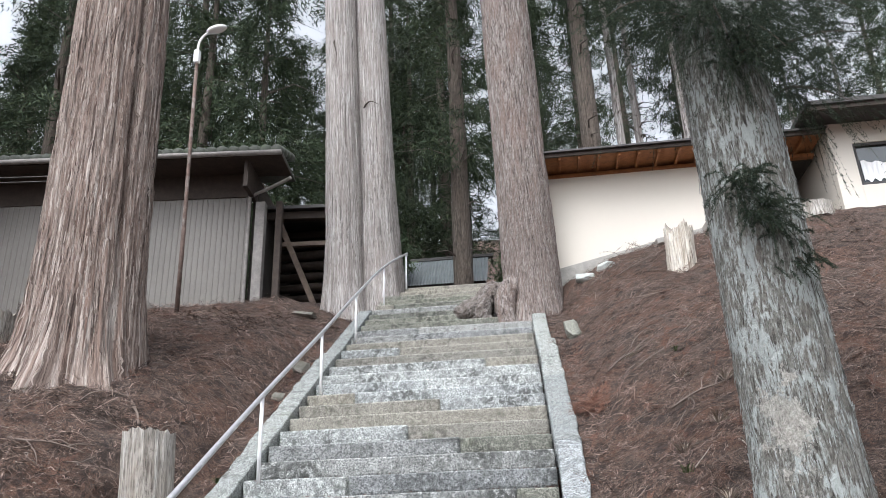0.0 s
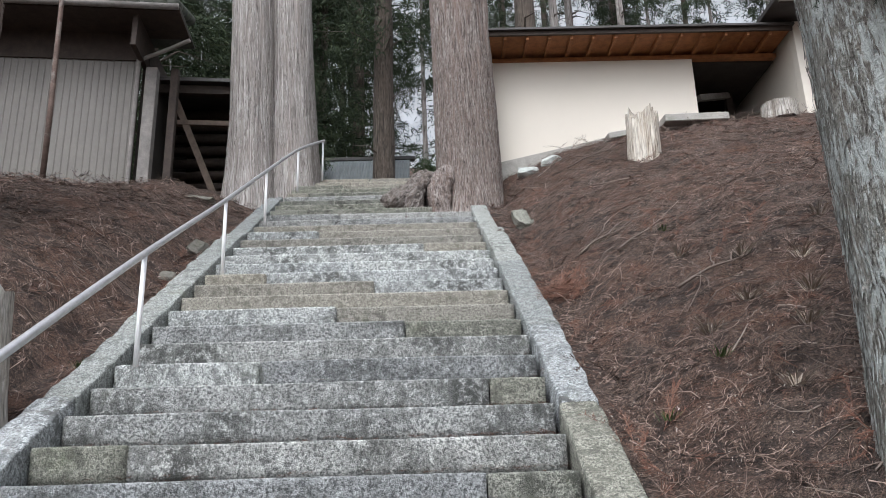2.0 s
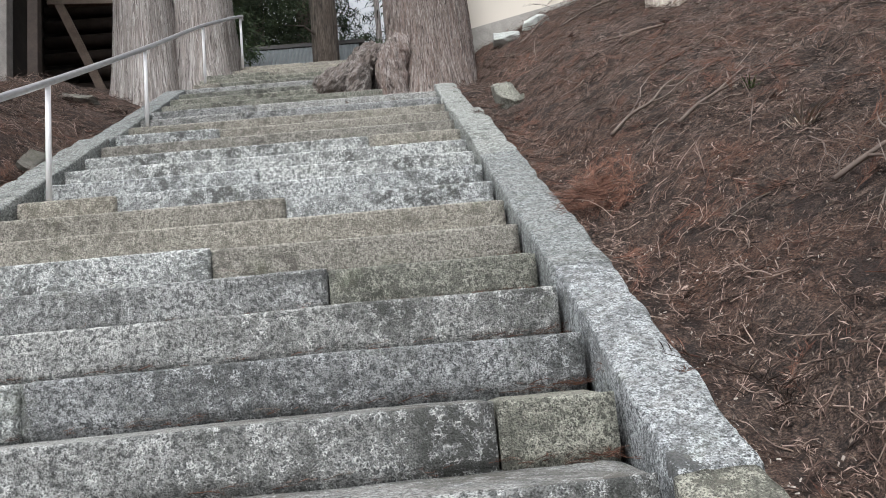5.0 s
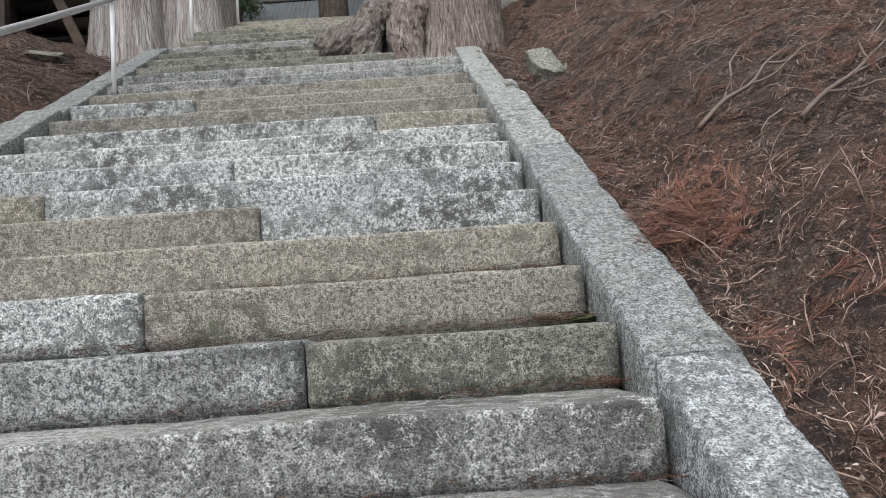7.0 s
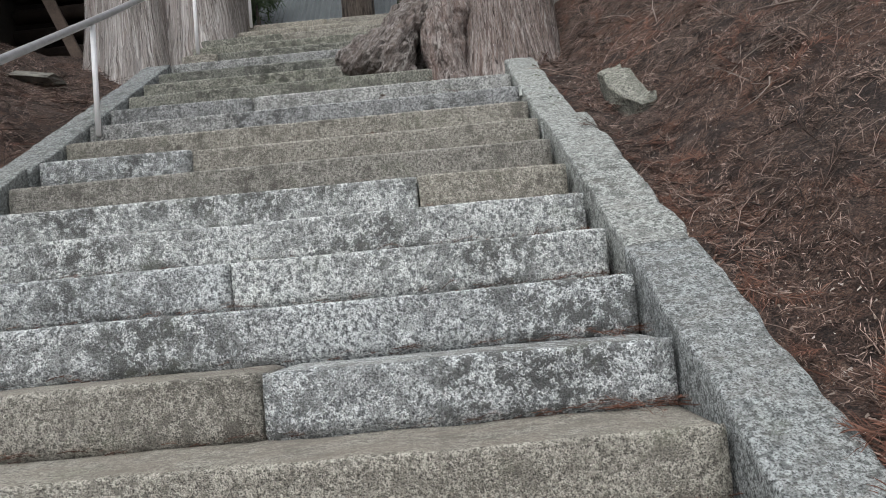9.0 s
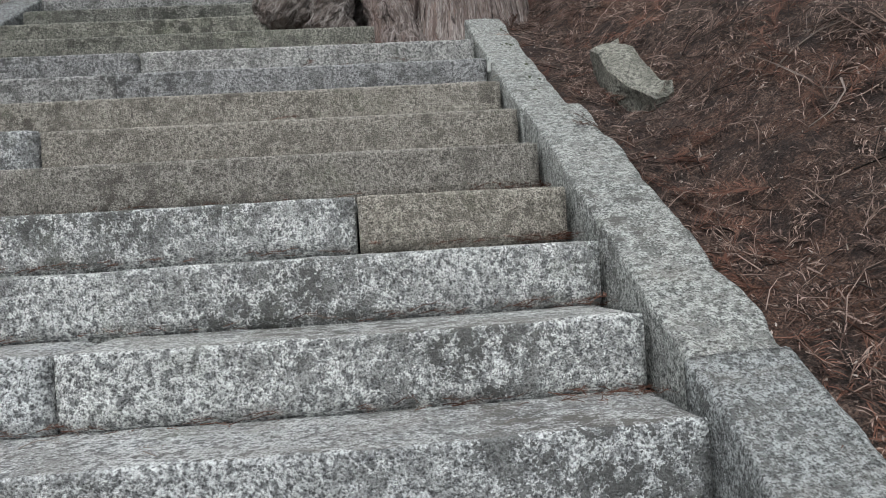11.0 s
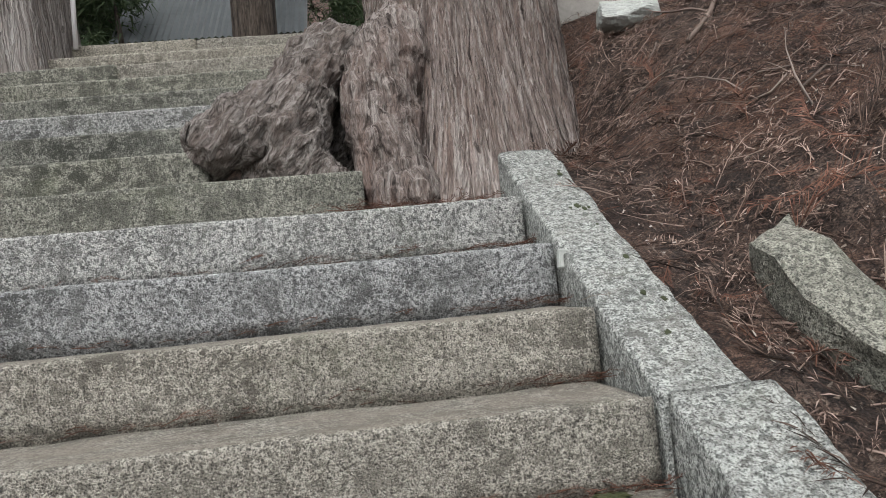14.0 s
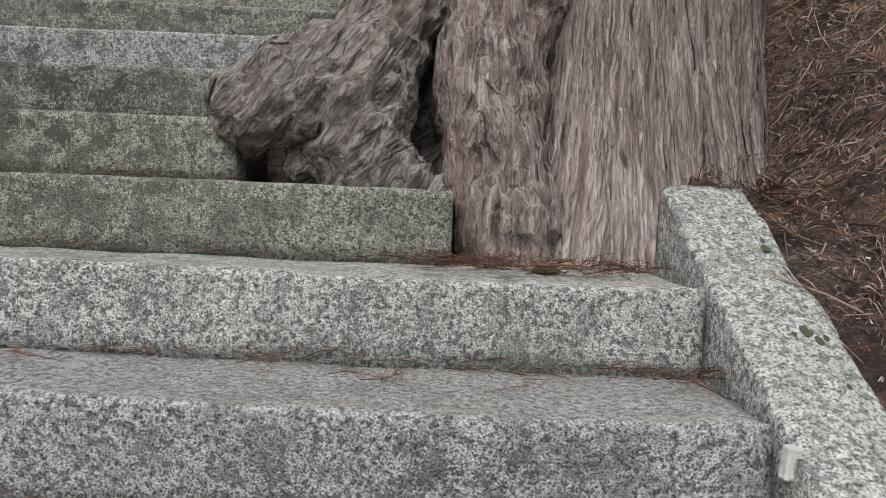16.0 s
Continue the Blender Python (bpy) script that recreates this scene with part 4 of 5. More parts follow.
# open bay with timbers; its shade is put into the near-black panels
part("bay_back", box(3.66, WY + 2.6, 6.2, 5.02, WY + 2.75, 7.880), M_SHADE_LINING, cream)
part("bay_side", box(3.49, WY + 0.17, 6.2, 3.64, WY + 2.6, 7.800), M_SHADE_LINING, cream)
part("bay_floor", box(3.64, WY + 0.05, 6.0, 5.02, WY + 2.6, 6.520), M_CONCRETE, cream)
# dark sheet added under the soffit to paint the bay's shade
part("bay_ceiling", box(3.65, WY + 0.12, 7.730, 5.02, WY + 2.6, 7.810), M_SHADE_LINING, cream)
part("bay_post", box(4.62, WY + 1.2, 6.580, 4.74, WY + 1.32, 7.730, 0.004), M_TIMBER_DARK, cream)
part("brace", beam((3.9, WY + 0.6, 7.350), (4.65, WY + 1.2, 7.700), 0.1, 0.1), M_TIMBER_GREY, cream)
part("brace", beam((4.2, WY + 1.6, 6.700), (4.95, WY + 1.6, 7.700), 0.1, 0.1), M_TIMBER_DARK, cream)

wing = thing("cream_house_wing", "cream plaster house wing with a dark-framed window", "building", kind="structure")
HX, HY = 5.08, 11.5
WZ0, WZ1, WX0, WX1 = 6.88, 7.66, HX + 0.36, HX + 2.0
part("wall", box(HX, HY, 6.0, WX0, HY + 0.18, 8.06, 0.004), M_PLASTER, wing)
part("wall", box(WX0, HY, 6.0, WX1, HY + 0.18, WZ0, 0.004), M_PLASTER, wing)
part("wall", box(WX0, HY, WZ1, WX1, HY + 0.18, 8.06, 0.004), M_PLASTER, wing)
part("wall", box(WX1, HY, 6.0, 11, HY + 0.18, 8.06, 0.004), M_PLASTER, wing)
part("side_wall", box(HX, HY + 0.18, 6.0, HX + 0.16, HY + 4, 8.06, 0.004), M_PLASTER, wing)
part("roof", box(HX - 0.5, HY - 0.7, 8.065, 12, HY + 4.5, 8.155, 0.01), M_ROOF, wing, "dark roof with deep eaves")
part("eave_board", box(HX - 0.48, HY - 0.66, 7.985, 12, HY - 0.62, 8.065, 0.004), M_TIMBER_DARK, wing)
M_GLASS = bpy.data.materials.new("window_glass")
M_GLASS.use_nodes = True
gb = M_GLASS.node_tree.nodes["Principled BSDF"]
gb.inputs["Base Color"].default_value = (0.05, 0.06, 0.065, 1)
gb.inputs["Roughness"].default_value = 0.03
gb.inputs["Specular IOR Level"].default_value = 1.0
win = part("window", box(WX0 + 0.04, HY + 0.07, WZ0 + 0.04, WX1 - 0.04, HY + 0.085, WZ1 - 0.04), M_GLASS, wing, "dark glass window reflecting the trees")
for b in ((WX0, WZ1 - 0.05, WX1, WZ1), (WX0, WZ0, WX1, WZ0 + 0.05), (WX0, WZ0 + 0.05, WX0 + 0.05, WZ1 - 0.05), (WX1 - 0.05, WZ0 + 0.05, WX1, WZ1 - 0.05), (WX0 + 0.8, WZ0 + 0.05, WX0 + 0.84, WZ1 - 0.05)):
    part("window_frame", box(b[0], HY + 0.02, b[1], b[2], HY + 0.12, b[3], 0.003), M_ROOF, win)
# curtain in the window, just before the dark pane
cm = bmesh.new()
cols = 40
prev = None
for i in range(cols + 1):
    x = WX0 + 0.08 + 0.68 * i / cols
    dy = 0.008 * math.sin(i * 1.3) + 0.006 * math.sin(i * 0.47)
    bot, top_ = WZ0 + 0.09 + 0.03 * math.sin(i * 0.8), WZ0 + 0.46 - 0.08 * i / cols + 0.02 * math.sin(i * 0.5)
    cur = (cm.verts.new((x, HY + 0.05 + dy, bot)), cm.verts.new((x, HY + 0.05 + dy, top_)))
    if prev:
        cm.faces.new((prev[0], cur[0], cur[1], prev[1]))
    prev = cur
part("curtain", cm, M_WHITE, wing, "white half curtain", True)


# ---------------------------------------------------------------- shed on the left
shed = thing("grey_shed", "grey ribbed metal shed with a mossy tiled roof", "shed", kind="structure")
SX, SY = -5.34, 12.1
# ribbed siding
rm = bmesh.new()
x = -11.0
prev = None
while x < SX - 0.02:
    for dx, dy in ((0, 0), (0.010, -0.008), (0.022, -0.008), (0.032, 0), (0.105, 0)):
        cur = (rm.verts.new((min(x + dx, SX), SY + dy, 5.60)), rm.verts.new((min(x + dx, SX), SY + dy, 7.96)))
        if prev and (cur[0].co - prev[0].co).length < 1e-5:
            for v in cur:
                rm.verts.remove(v)
            continue
        if prev:
            rm.faces.new((prev[0], cur[0], cur[1], prev[1]))
        prev = cur
    x += 0.105
part("siding", rm, M_SIDING, shed, "grey ribbed metal siding")
part("wall_core", box(-11, SY + 0.005, 5.2, SX, SY + 0.12, 8.5), M_SHADE_LINING, shed)
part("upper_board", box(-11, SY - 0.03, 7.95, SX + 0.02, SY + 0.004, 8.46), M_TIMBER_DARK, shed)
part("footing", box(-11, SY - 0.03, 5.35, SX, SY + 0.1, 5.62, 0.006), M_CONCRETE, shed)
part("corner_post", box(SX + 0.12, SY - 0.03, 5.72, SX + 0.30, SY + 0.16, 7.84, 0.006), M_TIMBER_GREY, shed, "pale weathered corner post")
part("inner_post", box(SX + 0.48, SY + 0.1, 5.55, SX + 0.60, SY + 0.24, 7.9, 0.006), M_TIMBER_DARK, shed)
# walls of the open side, with the interior's shade in their colour
part("side_wall", box(SX + 0.02, SY + 0.16, 5.3, SX + 0.12, SY + 3.2, 8.1), M_SHADE_LINING, shed)
part("back_wall", box(SX + 0.12, SY + 3.2, 5.3, -3.3, SY + 3.3, 8.0), M_SHADE_LINING, shed)
# log colour darkened to carry the shade inside the shed
for i in range(9):
    z = 5.9 + 0.24 * i
    part("log", tube_mesh("log", [(SX + 0.15, SY + 1.7, z), ((SX - 3.3) / 2, SY + 1.68, z + 0.03), (-3.3, SY + 1.7, z)], [0.085, 0.095, 0.08], 12, 0.1, i), M_TIMBER_DARK, shed)
part("crossbeam", beam((SX + 0.45, SY + 0.9, 7.3), (-3.7, SY + 0.9, 7.3), 0.09, 0.09), M_TIMBER_BROWN, shed)
part("brace", beam((SX + 0.4, SY + 0.9, 7.72), (SX + 1.3, SY + 0.9, 5.6), 0.08, 0.11), M_TIMBER_BROWN, shed)
part("lintel", beam((SX + 0.1, SY + 0.9, 7.92), (-3.6, SY + 0.9, 7.92), 0.14, 0.16), M_TIMBER_DARK, shed)
part("lean_to_roof", box(SX + 0.1, SY + 0.72, 8.02, -3.5, SY + 3.4, 8.09, 0.004), M_ROOF, shed)
# eaves, gutter and tiled roof
part("eave_soffit", box(-11.5, SY - 0.72, 8.44, SX + 0.75, SY + 0.1, 8.50, 0.004), M_TIMBER_DARK, shed)
part("gable_board", box(SX + 0.02, SY - 0.6, 7.90, SX + 0.10, SY + 3.3, 8.44), M_TIMBER_DARK, shed)
part("gutter", tube_mesh("gutter", [(-11.5, SY - 0.80, 8.49), (-8, SY - 0.80, 8.48), (SX + 0.75, SY - 0.80, 8.47)], [0.05] * 3, 12), M_TIMBER_GREY, shed, "weathered eaves gutter")
roof_l = part("roof", box(-11.5, SY - 0.74, 8.501, SX + 0.75, SY + 0.5, 8.54, 0.004), M_TILE, shed, "mossy grey roof tiles")
tile_me = tube_mesh("tile", [(0, 0, 0), (0, 0.17, 0.075), (0, 0.34, 0.15)], [0.10, 0.098, 0.094], 12)
tile_me.materials.append(M_TILE)
for r in range(4):
    for i in range(30):
        ob = new("tile", tile_me)
        ob.location = (SX + 0.66 - i * 0.205, SY - 0.80 + r * 0.27, 8.53 + r * 0.10)
        ob.parent = roof_l
part("downpipe", tube_mesh("downpipe", [(SX + 0.85, SY - 0.35, 8.16), (SX + 0.45, SY - 0.2, 8.05), (SX + 0.04, SY - 0.09, 7.92), (SX + 0.02, SY - 0.09, 7.8), (SX + 0.02, SY - 0.09, 6.8), (SX + 0.02, SY - 0.09, 5.6)],
                             [0.032] * 6, 12, rings=40), M_TIMBER_GREY, shed, "grey drainpipe")

# the shed stands a little askew to the stairs
shed.matrix_world = Matrix.Translation((SX, SY, 0)) @ Matrix.Rotation(radians(6), 4, 'Z') @ Matrix.Translation((-SX, -SY, 0))

# ---------------------------------------------------------------- street lamp
lamp = thing("street_lamp", "rusty leaning lamp pole with a white lamp head", "street lamp")
LX, LY = -5.74, 10.4
part("pole", tube_mesh("pole", [(LX, LY, 5.1), (LX - 0.02, LY, 6.4), (LX - 0.06, LY, 8.0), (LX - 0.11, LY, 10.15)], [0.038, 0.036, 0.032, 0.030], 14), M_RUST, lamp)
part("arm", tube_mesh("arm", [(LX - 0.11, LY, 10.05), (LX - 0.10, LY, 10.35), (LX - 0.02, LY, 10.50), (LX + 0.1, LY, 10.58)], [0.022] * 4, 10, rings=16), M_WHITE, lamp)
part("junction_box", box(LX - 0.15, LY - 0.07, 9.90, LX - 0.05, LY + 0.03, 10.17, 0.01), M_WHITE, lamp)
hm = bmesh.new()
bmesh.ops.create_uvsphere(hm, u_segments=20, v_segments=10, radius=1, matrix=pose(LX + 0.22, LY, 10.62, 0, -12, 0) @ Matrix.Diagonal((0.20, 0.10, 0.06, 1)))
head = part("lamp_head", hm, M_WHITE, lamp, "white lamp head", True)

# ---------------------------------------------------------------- low shelter beyond the top of the stairs
far_shed = thing("low_shelter", "low shelter with a pale corrugated roof beyond the landing", "shelter")
fr = bmesh.new()
prev = None
for i in range(121):
    x = -3.25 + i * 0.0178
    dz = 0.012 * math.cos(i * math.pi / 2)
    cur = (fr.verts.new((x, 16.2, 7.35 + dz)), fr.verts.new((x, 17.2, 8.33 + dz)))
    if prev:
        fr.faces.new((prev[0], cur[0], cur[1], prev[1]))
    prev = cur
M_PANEL = plain("pale_sheet", (0.13, 0.145, 0.15), 0.6, 0.1, 0.12, 3)
part("roof_sheet", fr, M_PANEL, far_shed)
part("ridge", box(-3.32, 17.15, 8.31, -1.0, 17.3, 8.39, 0.006), M_ROOF, far_shed)
part("wall", box(-3.2, 16.35, 6.15, -1.15, 17.2, 7.4), M_SHADE_LINING, far_shed)


# ---------------------------------------------------------------- foliage
def leaf_mat(name, a, b, c):
    def build(nt, bsdf):
        geo = nt.nodes.new("ShaderNodeNewGeometry")
        col = ramp(nt, geo.outputs["Random Per Island"], [(0.0, a), (0.6, b), (1.0, c)])
        n = noise_tex(nt, geo.outputs["Position"], 0.9, 3)
        col = mix(nt, 1.0, col, ramp(nt, n, [(0.3, (0.6,) * 3), (0.7, (1.3,) * 3)]), 'MULTIPLY')
        nt.links.new(col, bsdf.inputs["Base Color"])
        bsdf.inputs["Roughness"].default_value = 0.75
        bsdf.inputs["Specular IOR Level"].default_value = 0.25
    return mat(name, build)


M_LEAF = leaf_mat("cedar_needles", (0.022, 0.035, 0.019), (0.038, 0.058, 0.028), (0.068, 0.086, 0.040))
M_LEAF_NEAR = leaf_mat("near_cedar_needles", (0.016, 0.028, 0.019), (0.027, 0.045, 0.027), (0.055, 0.058, 0.031))
M_LEAF_BROAD = leaf_mat("evergreen_leaves", (0.039, 0.066, 0.031), (0.066, 0.101, 0.047), (0.117, 0.156, 0.078))
M_LITTER = leaf_mat("fallen_cedar_sprigs", (0.015, 0.010, 0.008), (0.102, 0.064, 0.050), (0.36, 0.27, 0.225))
M_LITTER_RED = leaf_mat("red_cedar_sprigs", (0.066, 0.028, 0.018), (0.125, 0.058, 0.038), (0.19, 0.10, 0.07))
M_CLUMP = leaf_mat("matted_cedar_sprays", (0.012, 0.008, 0.006), (0.05, 0.031, 0.023), (0.20, 0.142, 0.115))
M_CHIP = leaf_mat("pale_chips", (0.11, 0.082, 0.065), (0.20, 0.165, 0.137), (0.40, 0.36, 0.32))
M_TWIG = leaf_mat("dead_twigs", (0.094, 0.070, 0.058), (0.172, 0.133, 0.113), (0.281, 0.234, 0.203))
M_DRY = leaf_mat("dry_grass", (0.203, 0.164, 0.125), (0.296, 0.250, 0.203), (0.406, 0.359, 0.312))
M_GRASS = leaf_mat("green_grass", (0.047, 0.078, 0.023), (0.070, 0.109, 0.035), (0.109, 0.140, 0.055))


def crown_mesh(seed, height, bare, spread, branches, sprays, leaves, size, droop=0.45):
    """Drooping sprays of narrow leaves on limbs round a stem of that height."""
    rng = np.random.default_rng(seed)
    n = branches
    hb = bare + (height - bare) * rng.random(n) ** 0.9
    prof = np.clip((height - hb) / (height - bare), 0.06, 1) ** 0.7 * (0.55 + 0.45 * np.clip((hb - bare) / 2.5, 0, 1))
    length = spread * prof * rng.uniform(0.55, 1.15, n)
    ang = rng.random(n) * 2 * np.pi
    s = np.sqrt(rng.random((n, sprays)))
    d = np.stack([np.cos(ang), np.sin(ang), 0 * ang], -1)
    c = d[:, None] * (length[:, None] * s)[..., None]
    c[..., 2] = hb[:, None] + 0.25 * length[:, None] * s - droop * length[:, None] * s ** 2
    c += rng.normal(0, 1, c.shape) * (0.16 * spread * 0.5) * np.array([1, 1, 0.7])
    c = c.reshape(-1, 1, 3)
    out = np.repeat(d[:, None], sprays, 1).reshape(-1, 1, 3)
    v = out * rng.uniform(0.2, 0.9, (len(c), leaves, 1)) + rng.normal(0, 0.55, (len(c), leaves, 3))
    v[..., 2] -= rng.uniform(0.1, 0.9, (len(c), leaves))
    v /= np.linalg.norm(v, axis=2)[..., None]
    w = np.cross(v, rng.normal(0, 1, v.shape))
    w /= np.linalg.norm(w, axis=2)[..., None]
    L = size * rng.uniform(0.5, 1.3, (len(c), leaves, 1))
    base = c + rng.normal(0, 0.35 * size, v.shape)
    V = np.stack([base - w * L * 0.065, base + w * L * 0.065, base + v * L], 2).reshape(-1, 3)
    return tri_mesh("crown", V, np.arange(len(V)).reshape(-1, 3))


def limb_mesh(seed, height, bare, spread, count):
    """Bare dead limbs on the lower stem and short live ones above."""
    rng = np.random.default_rng(seed)
    V, F, base = [], [], 0
    for _ in range(count):
        h = rng.uniform(bare * 0.35, height * 0.8)
        a, L = rng.uniform(0, 2 * np.pi), rng.uniform(0.4, 1.0) * spread * (0.5 if h < bare else 0.8)
        pts = np.array([(0, 0, h), (0.4 * L * math.cos(a), 0.4 * L * math.sin(a), h + 0.1 * L), (L * math.cos(a + 0.2), L * math.sin(a + 0.2), h - 0.15 * L)])
        for i, (p, r) in enumerate(zip(pts, (0.035, 0.022, 0.006))):
            V += [p + r * np.array([math.cos(b), math.sin(b) * 0.6, math.sin(b)]) for b in (0, 2.1, 4.2)]
            if i:
                for q in range(3):
                    F.append((base + 3 * i - 3 + q, base + 3 * i - 3 + (q + 1) % 3, base + 3 * i + (q + 1) % 3, base + 3 * i + q))
        base += 9
    return tri_mesh("limbs", np.array(V), np.array(F))


def forest_cedar(seed, height, bare, spread, r, material, branches=150, sprays=9, leaves=14, size=0.25):
    t = thing("forest_cedar", "tall dark cedar of the woods behind the buildings", "tree", "woods behind the buildings")
    stem = tube_mesh("trunk", [(0, 0, -0.6), (0.02, 0, height * 0.3), (-0.03, 0.03, height * 0.65), (0, 0, height)], [r * 1.1, r * 0.9, r * 0.55, 0.02], 18, 0.12, seed, 24)
    part("trunk", stem, material, t)
    tagged(part("deadwood", limb_mesh(seed, height, bare, spread, 34), M_BARK_DARK, t), kind="stuff")
    part("crown", crown_mesh(seed, height, bare, spread, branches, sprays, leaves, size), M_LEAF, t)
    return t


kinds = [
    forest_cedar(101, 19, 4.0, 2.6, 0.24, M_BARK_DARK, 170),
    forest_cedar(102, 16, 1.2, 2.9, 0.20, M_BARK_DARK, 190),
    forest_cedar(103, 21, 7.5, 2.2, 0.22, M_BARK_DARK, 130),
    forest_cedar(104, 13, 0.4, 2.7, 0.15, M_BARK_DARK, 180),
    forest_cedar(105, 20, 9.5, 1.8, 0.13, M_BARK_GREY, 85),
]
# (kind, x, y, turn, scale)
WOODS = [
    (0, -1.62, 15.6, 0, 0.9), (1, -13.5, 17.0, 40, 1.05), (1, -9.6, 18.5, 200, 1.0), (3, -7.2, 17.2, 80, 1.0), (0, -11.2, 21.0, 10, 1.05), (1, -6.0, 21.5, 120, 1.1),
    (3, -4.6, 18.6, 300, 0.75), (2, 1.75, 17.6, 30, 1.2), (4, 2.7, 18.8, 0, 1.0), (4, 3.6, 21.0, 90, 1.05), (2, 5.4, 22.5, 60, 0.95), (4, 4.7, 19.5, 45, 0.9),
]
rngw = np.random.default_rng(77)
for row, (yy, x0, x1, step) in enumerate([(25, -20, 15, 4.0), (30, -26, 20, 4.4), (37, -30, 25, 5.2)]):
    x = x0
    while x < x1:
        left = x < -0.5
        kind = int(rngw.choice([0, 1, 1, 3, 0] if left and row < 2 else [2, 4, 2, 0, 4]))
        WOODS.append((kind, x + rngw.uniform(-1, 1), yy + rngw.uniform(-1.5, 1.5), rngw.uniform(0, 360), rngw.uniform(0.8, 1.1)))
        x += step * rngw.uniform(0.8, 1.2) * (1.0 if left else 1.15)
# denser woods behind the shed and the landing
for x, y in ((-17, 20), (-14.5, 24), (-9, 23.5), (-4.2, 24), (-3.4, 28), (0.6, 27), (-18.5, 15.5), (-5.4, 26.5)):
    WOODS.append((int(rngw.choice([1, 1, 0, 3])), x, y, rngw.uniform(0, 360), rngw.uniform(0.95, 1.15)))
# the woods go on beside and far behind the walker
for x, y in ((-13, 8), (-15, 1), (-17, 11), (14, 10), (16, 16), (12, 19), (19, 12), (17, 3), (-18, -26), (-6, -30), (7, -29), (20, -24)):
    WOODS.append((int(rngw.choice([0, 1])), x + rngw.uniform(-1, 1), y + rngw.uniform(-1, 1), rngw.uniform(0, 360), rngw.uniform(0.9, 1.1)))
for i, (kind, x, y, turn, sc) in enumerate(WOODS):
    src = kinds[kind]
    m = pose(x, y, float(ground_z(x, y)) - 0.1, 0, 0, turn)
    ob = copy_thing(src, m)
    ob.scale = (sc, sc, sc)
for src in kinds:
    # the patterns themselves stand far back in the woods
    src.location = (rngw.uniform(-20, 20), 53, float(ground_z(0, 53)) - 0.2)


# ---------------------------------------------------------------- sprays of the near cedar
def spray_bm(seed, stems, length, needles, size, origin, toward, spread=0.8, droop=0.6):
    rng = np.random.default_rng(seed)
    V = []
    for _ in range(stems):
        d = np.array(toward, float) + rng.normal(0, spread, 3)
        d /= np.linalg.norm(d)
        L = length * rng.uniform(0.5, 1.1)
        s = rng.random((needles, 1)) ** 0.8
        c = np.array(origin) + rng.normal(0, 0.05, 3) + d * L * s + np.array([0, 0, -1.0]) * droop * L * s ** 2
        v = d * 0.7 + rng.normal(0, 0.7, (needles, 3)) + np.array([0, 0, -0.45])
        v /= np.linalg.norm(v, axis=1)[:, None]
        w = np.cross(v, rng.normal(0, 1, v.shape))
        w /= np.linalg.norm(w, axis=1)[:, None]
        q = size * rng.uniform(0.5, 1.2, (needles, 1))
        V.append(np.stack([c - w * q * 0.07, c + w * q * 0.07, c + v * q], 1))
    V = np.concatenate(V).reshape(-1, 3)
    return tri_mesh("foliage", V, np.arange(len(V)).reshape(-1, 3))


SPRAYS = [((1.30, 3.74, 3.44), (0.1, -0.6, -0.1), 50, 0.24), ((1.40, 3.74, 3.22), (0.2, -0.6, -0.2), 40, 0.22), ((1.54, 3.76, 2.95), (0.4, -0.5, -0.3), 16, 0.14), ((1.42, 3.76, 4.35), (0.1, -0.9, -0.1), 50, 0.35),
          ((1.2, 3.85, 4.75), (-0.7, -0.6, 0.0), 60, 0.6), ((1.75, 3.9, 4.5), (0.9, -0.4, 0.1), 60, 0.7), ((1.6, 3.8, 5.1), (0.4, -0.9, 0.0), 60, 0.8), ((1.3, 3.8, 5.3), (-0.5, -0.8, 0.1), 60, 0.8),
          ((1.32, 3.70, 4.75), (0.0, -0.5, -0.7), 70, 0.6), ((1.05, 3.8, 4.9), (-0.8, -0.4, -0.2), 70, 0.8), ((1.55, 3.7, 4.55), (0.3, -0.5, -0.6), 60, 0.5), ((1.8, 4.0, 5.0), (1.0, 0.1, 0.0), 60, 0.9), ((1.85, 4.1, 4.3), (1.0, 0.2, 0.0), 40, 0.6)]
for i, (o, d, stems, length) in enumerate(SPRAYS):
    o = (o[0] - 0.09, o[1] - 0.07, o[2])
    br = part("branch", tube_mesh("branch", [(o[0] - d[0] * 0.1, o[1] + 0.15, o[2]), o, (o[0] + d[0] * length * 0.4, o[1] + d[1] * length * 0.4, o[2] + d[2] * length * 0.4 - 0.03),
                                             (o[0] + d[0] * length * 0.7, o[1] + d[1] * length * 0.7, o[2] + d[2] * length * 0.7 - 0.2 * length)], [0.014, 0.010, 0.006, 0.002], 7, rings=10), M_BARK_DARK, cedar_right)
    tagged(part("foliage", spray_bm(200 + i, int(stems * 1.7), length, 170, 0.024, o, d, 0.95, 0.6), M_LEAF_NEAR, br, "dark green drooping needle sprays"), kind="stuff")

# evergreen shrub behind the shed and by the landing
for i, (x, y, z, r) in enumerate(((-4.55, 15.6, 6.1, 1.5), (-3.2, 16.2, 6.2, 1.0), (-0.7, 17.5, 6.2, 0.9))):
    sh = thing("evergreen_shrub", "loose evergreen shrub beside the buildings", "shrub", "shrubs at the landing")
    part("stem", tube_mesh("stem", [(x, y, z - 0.2), (x + 0.1, y, z + r), (x, y, z + 2 * r)], [0.05, 0.035, 0.01], 8), M_BARK_DARK, sh)
    cr = crown_mesh(300 + i, 2.4 * r, 0.1, r * 0.9, 60, 10, 6, 0.16)
    ob = part("crown", cr, M_LEAF_BROAD, sh)
    ob.location = (x, y, z)


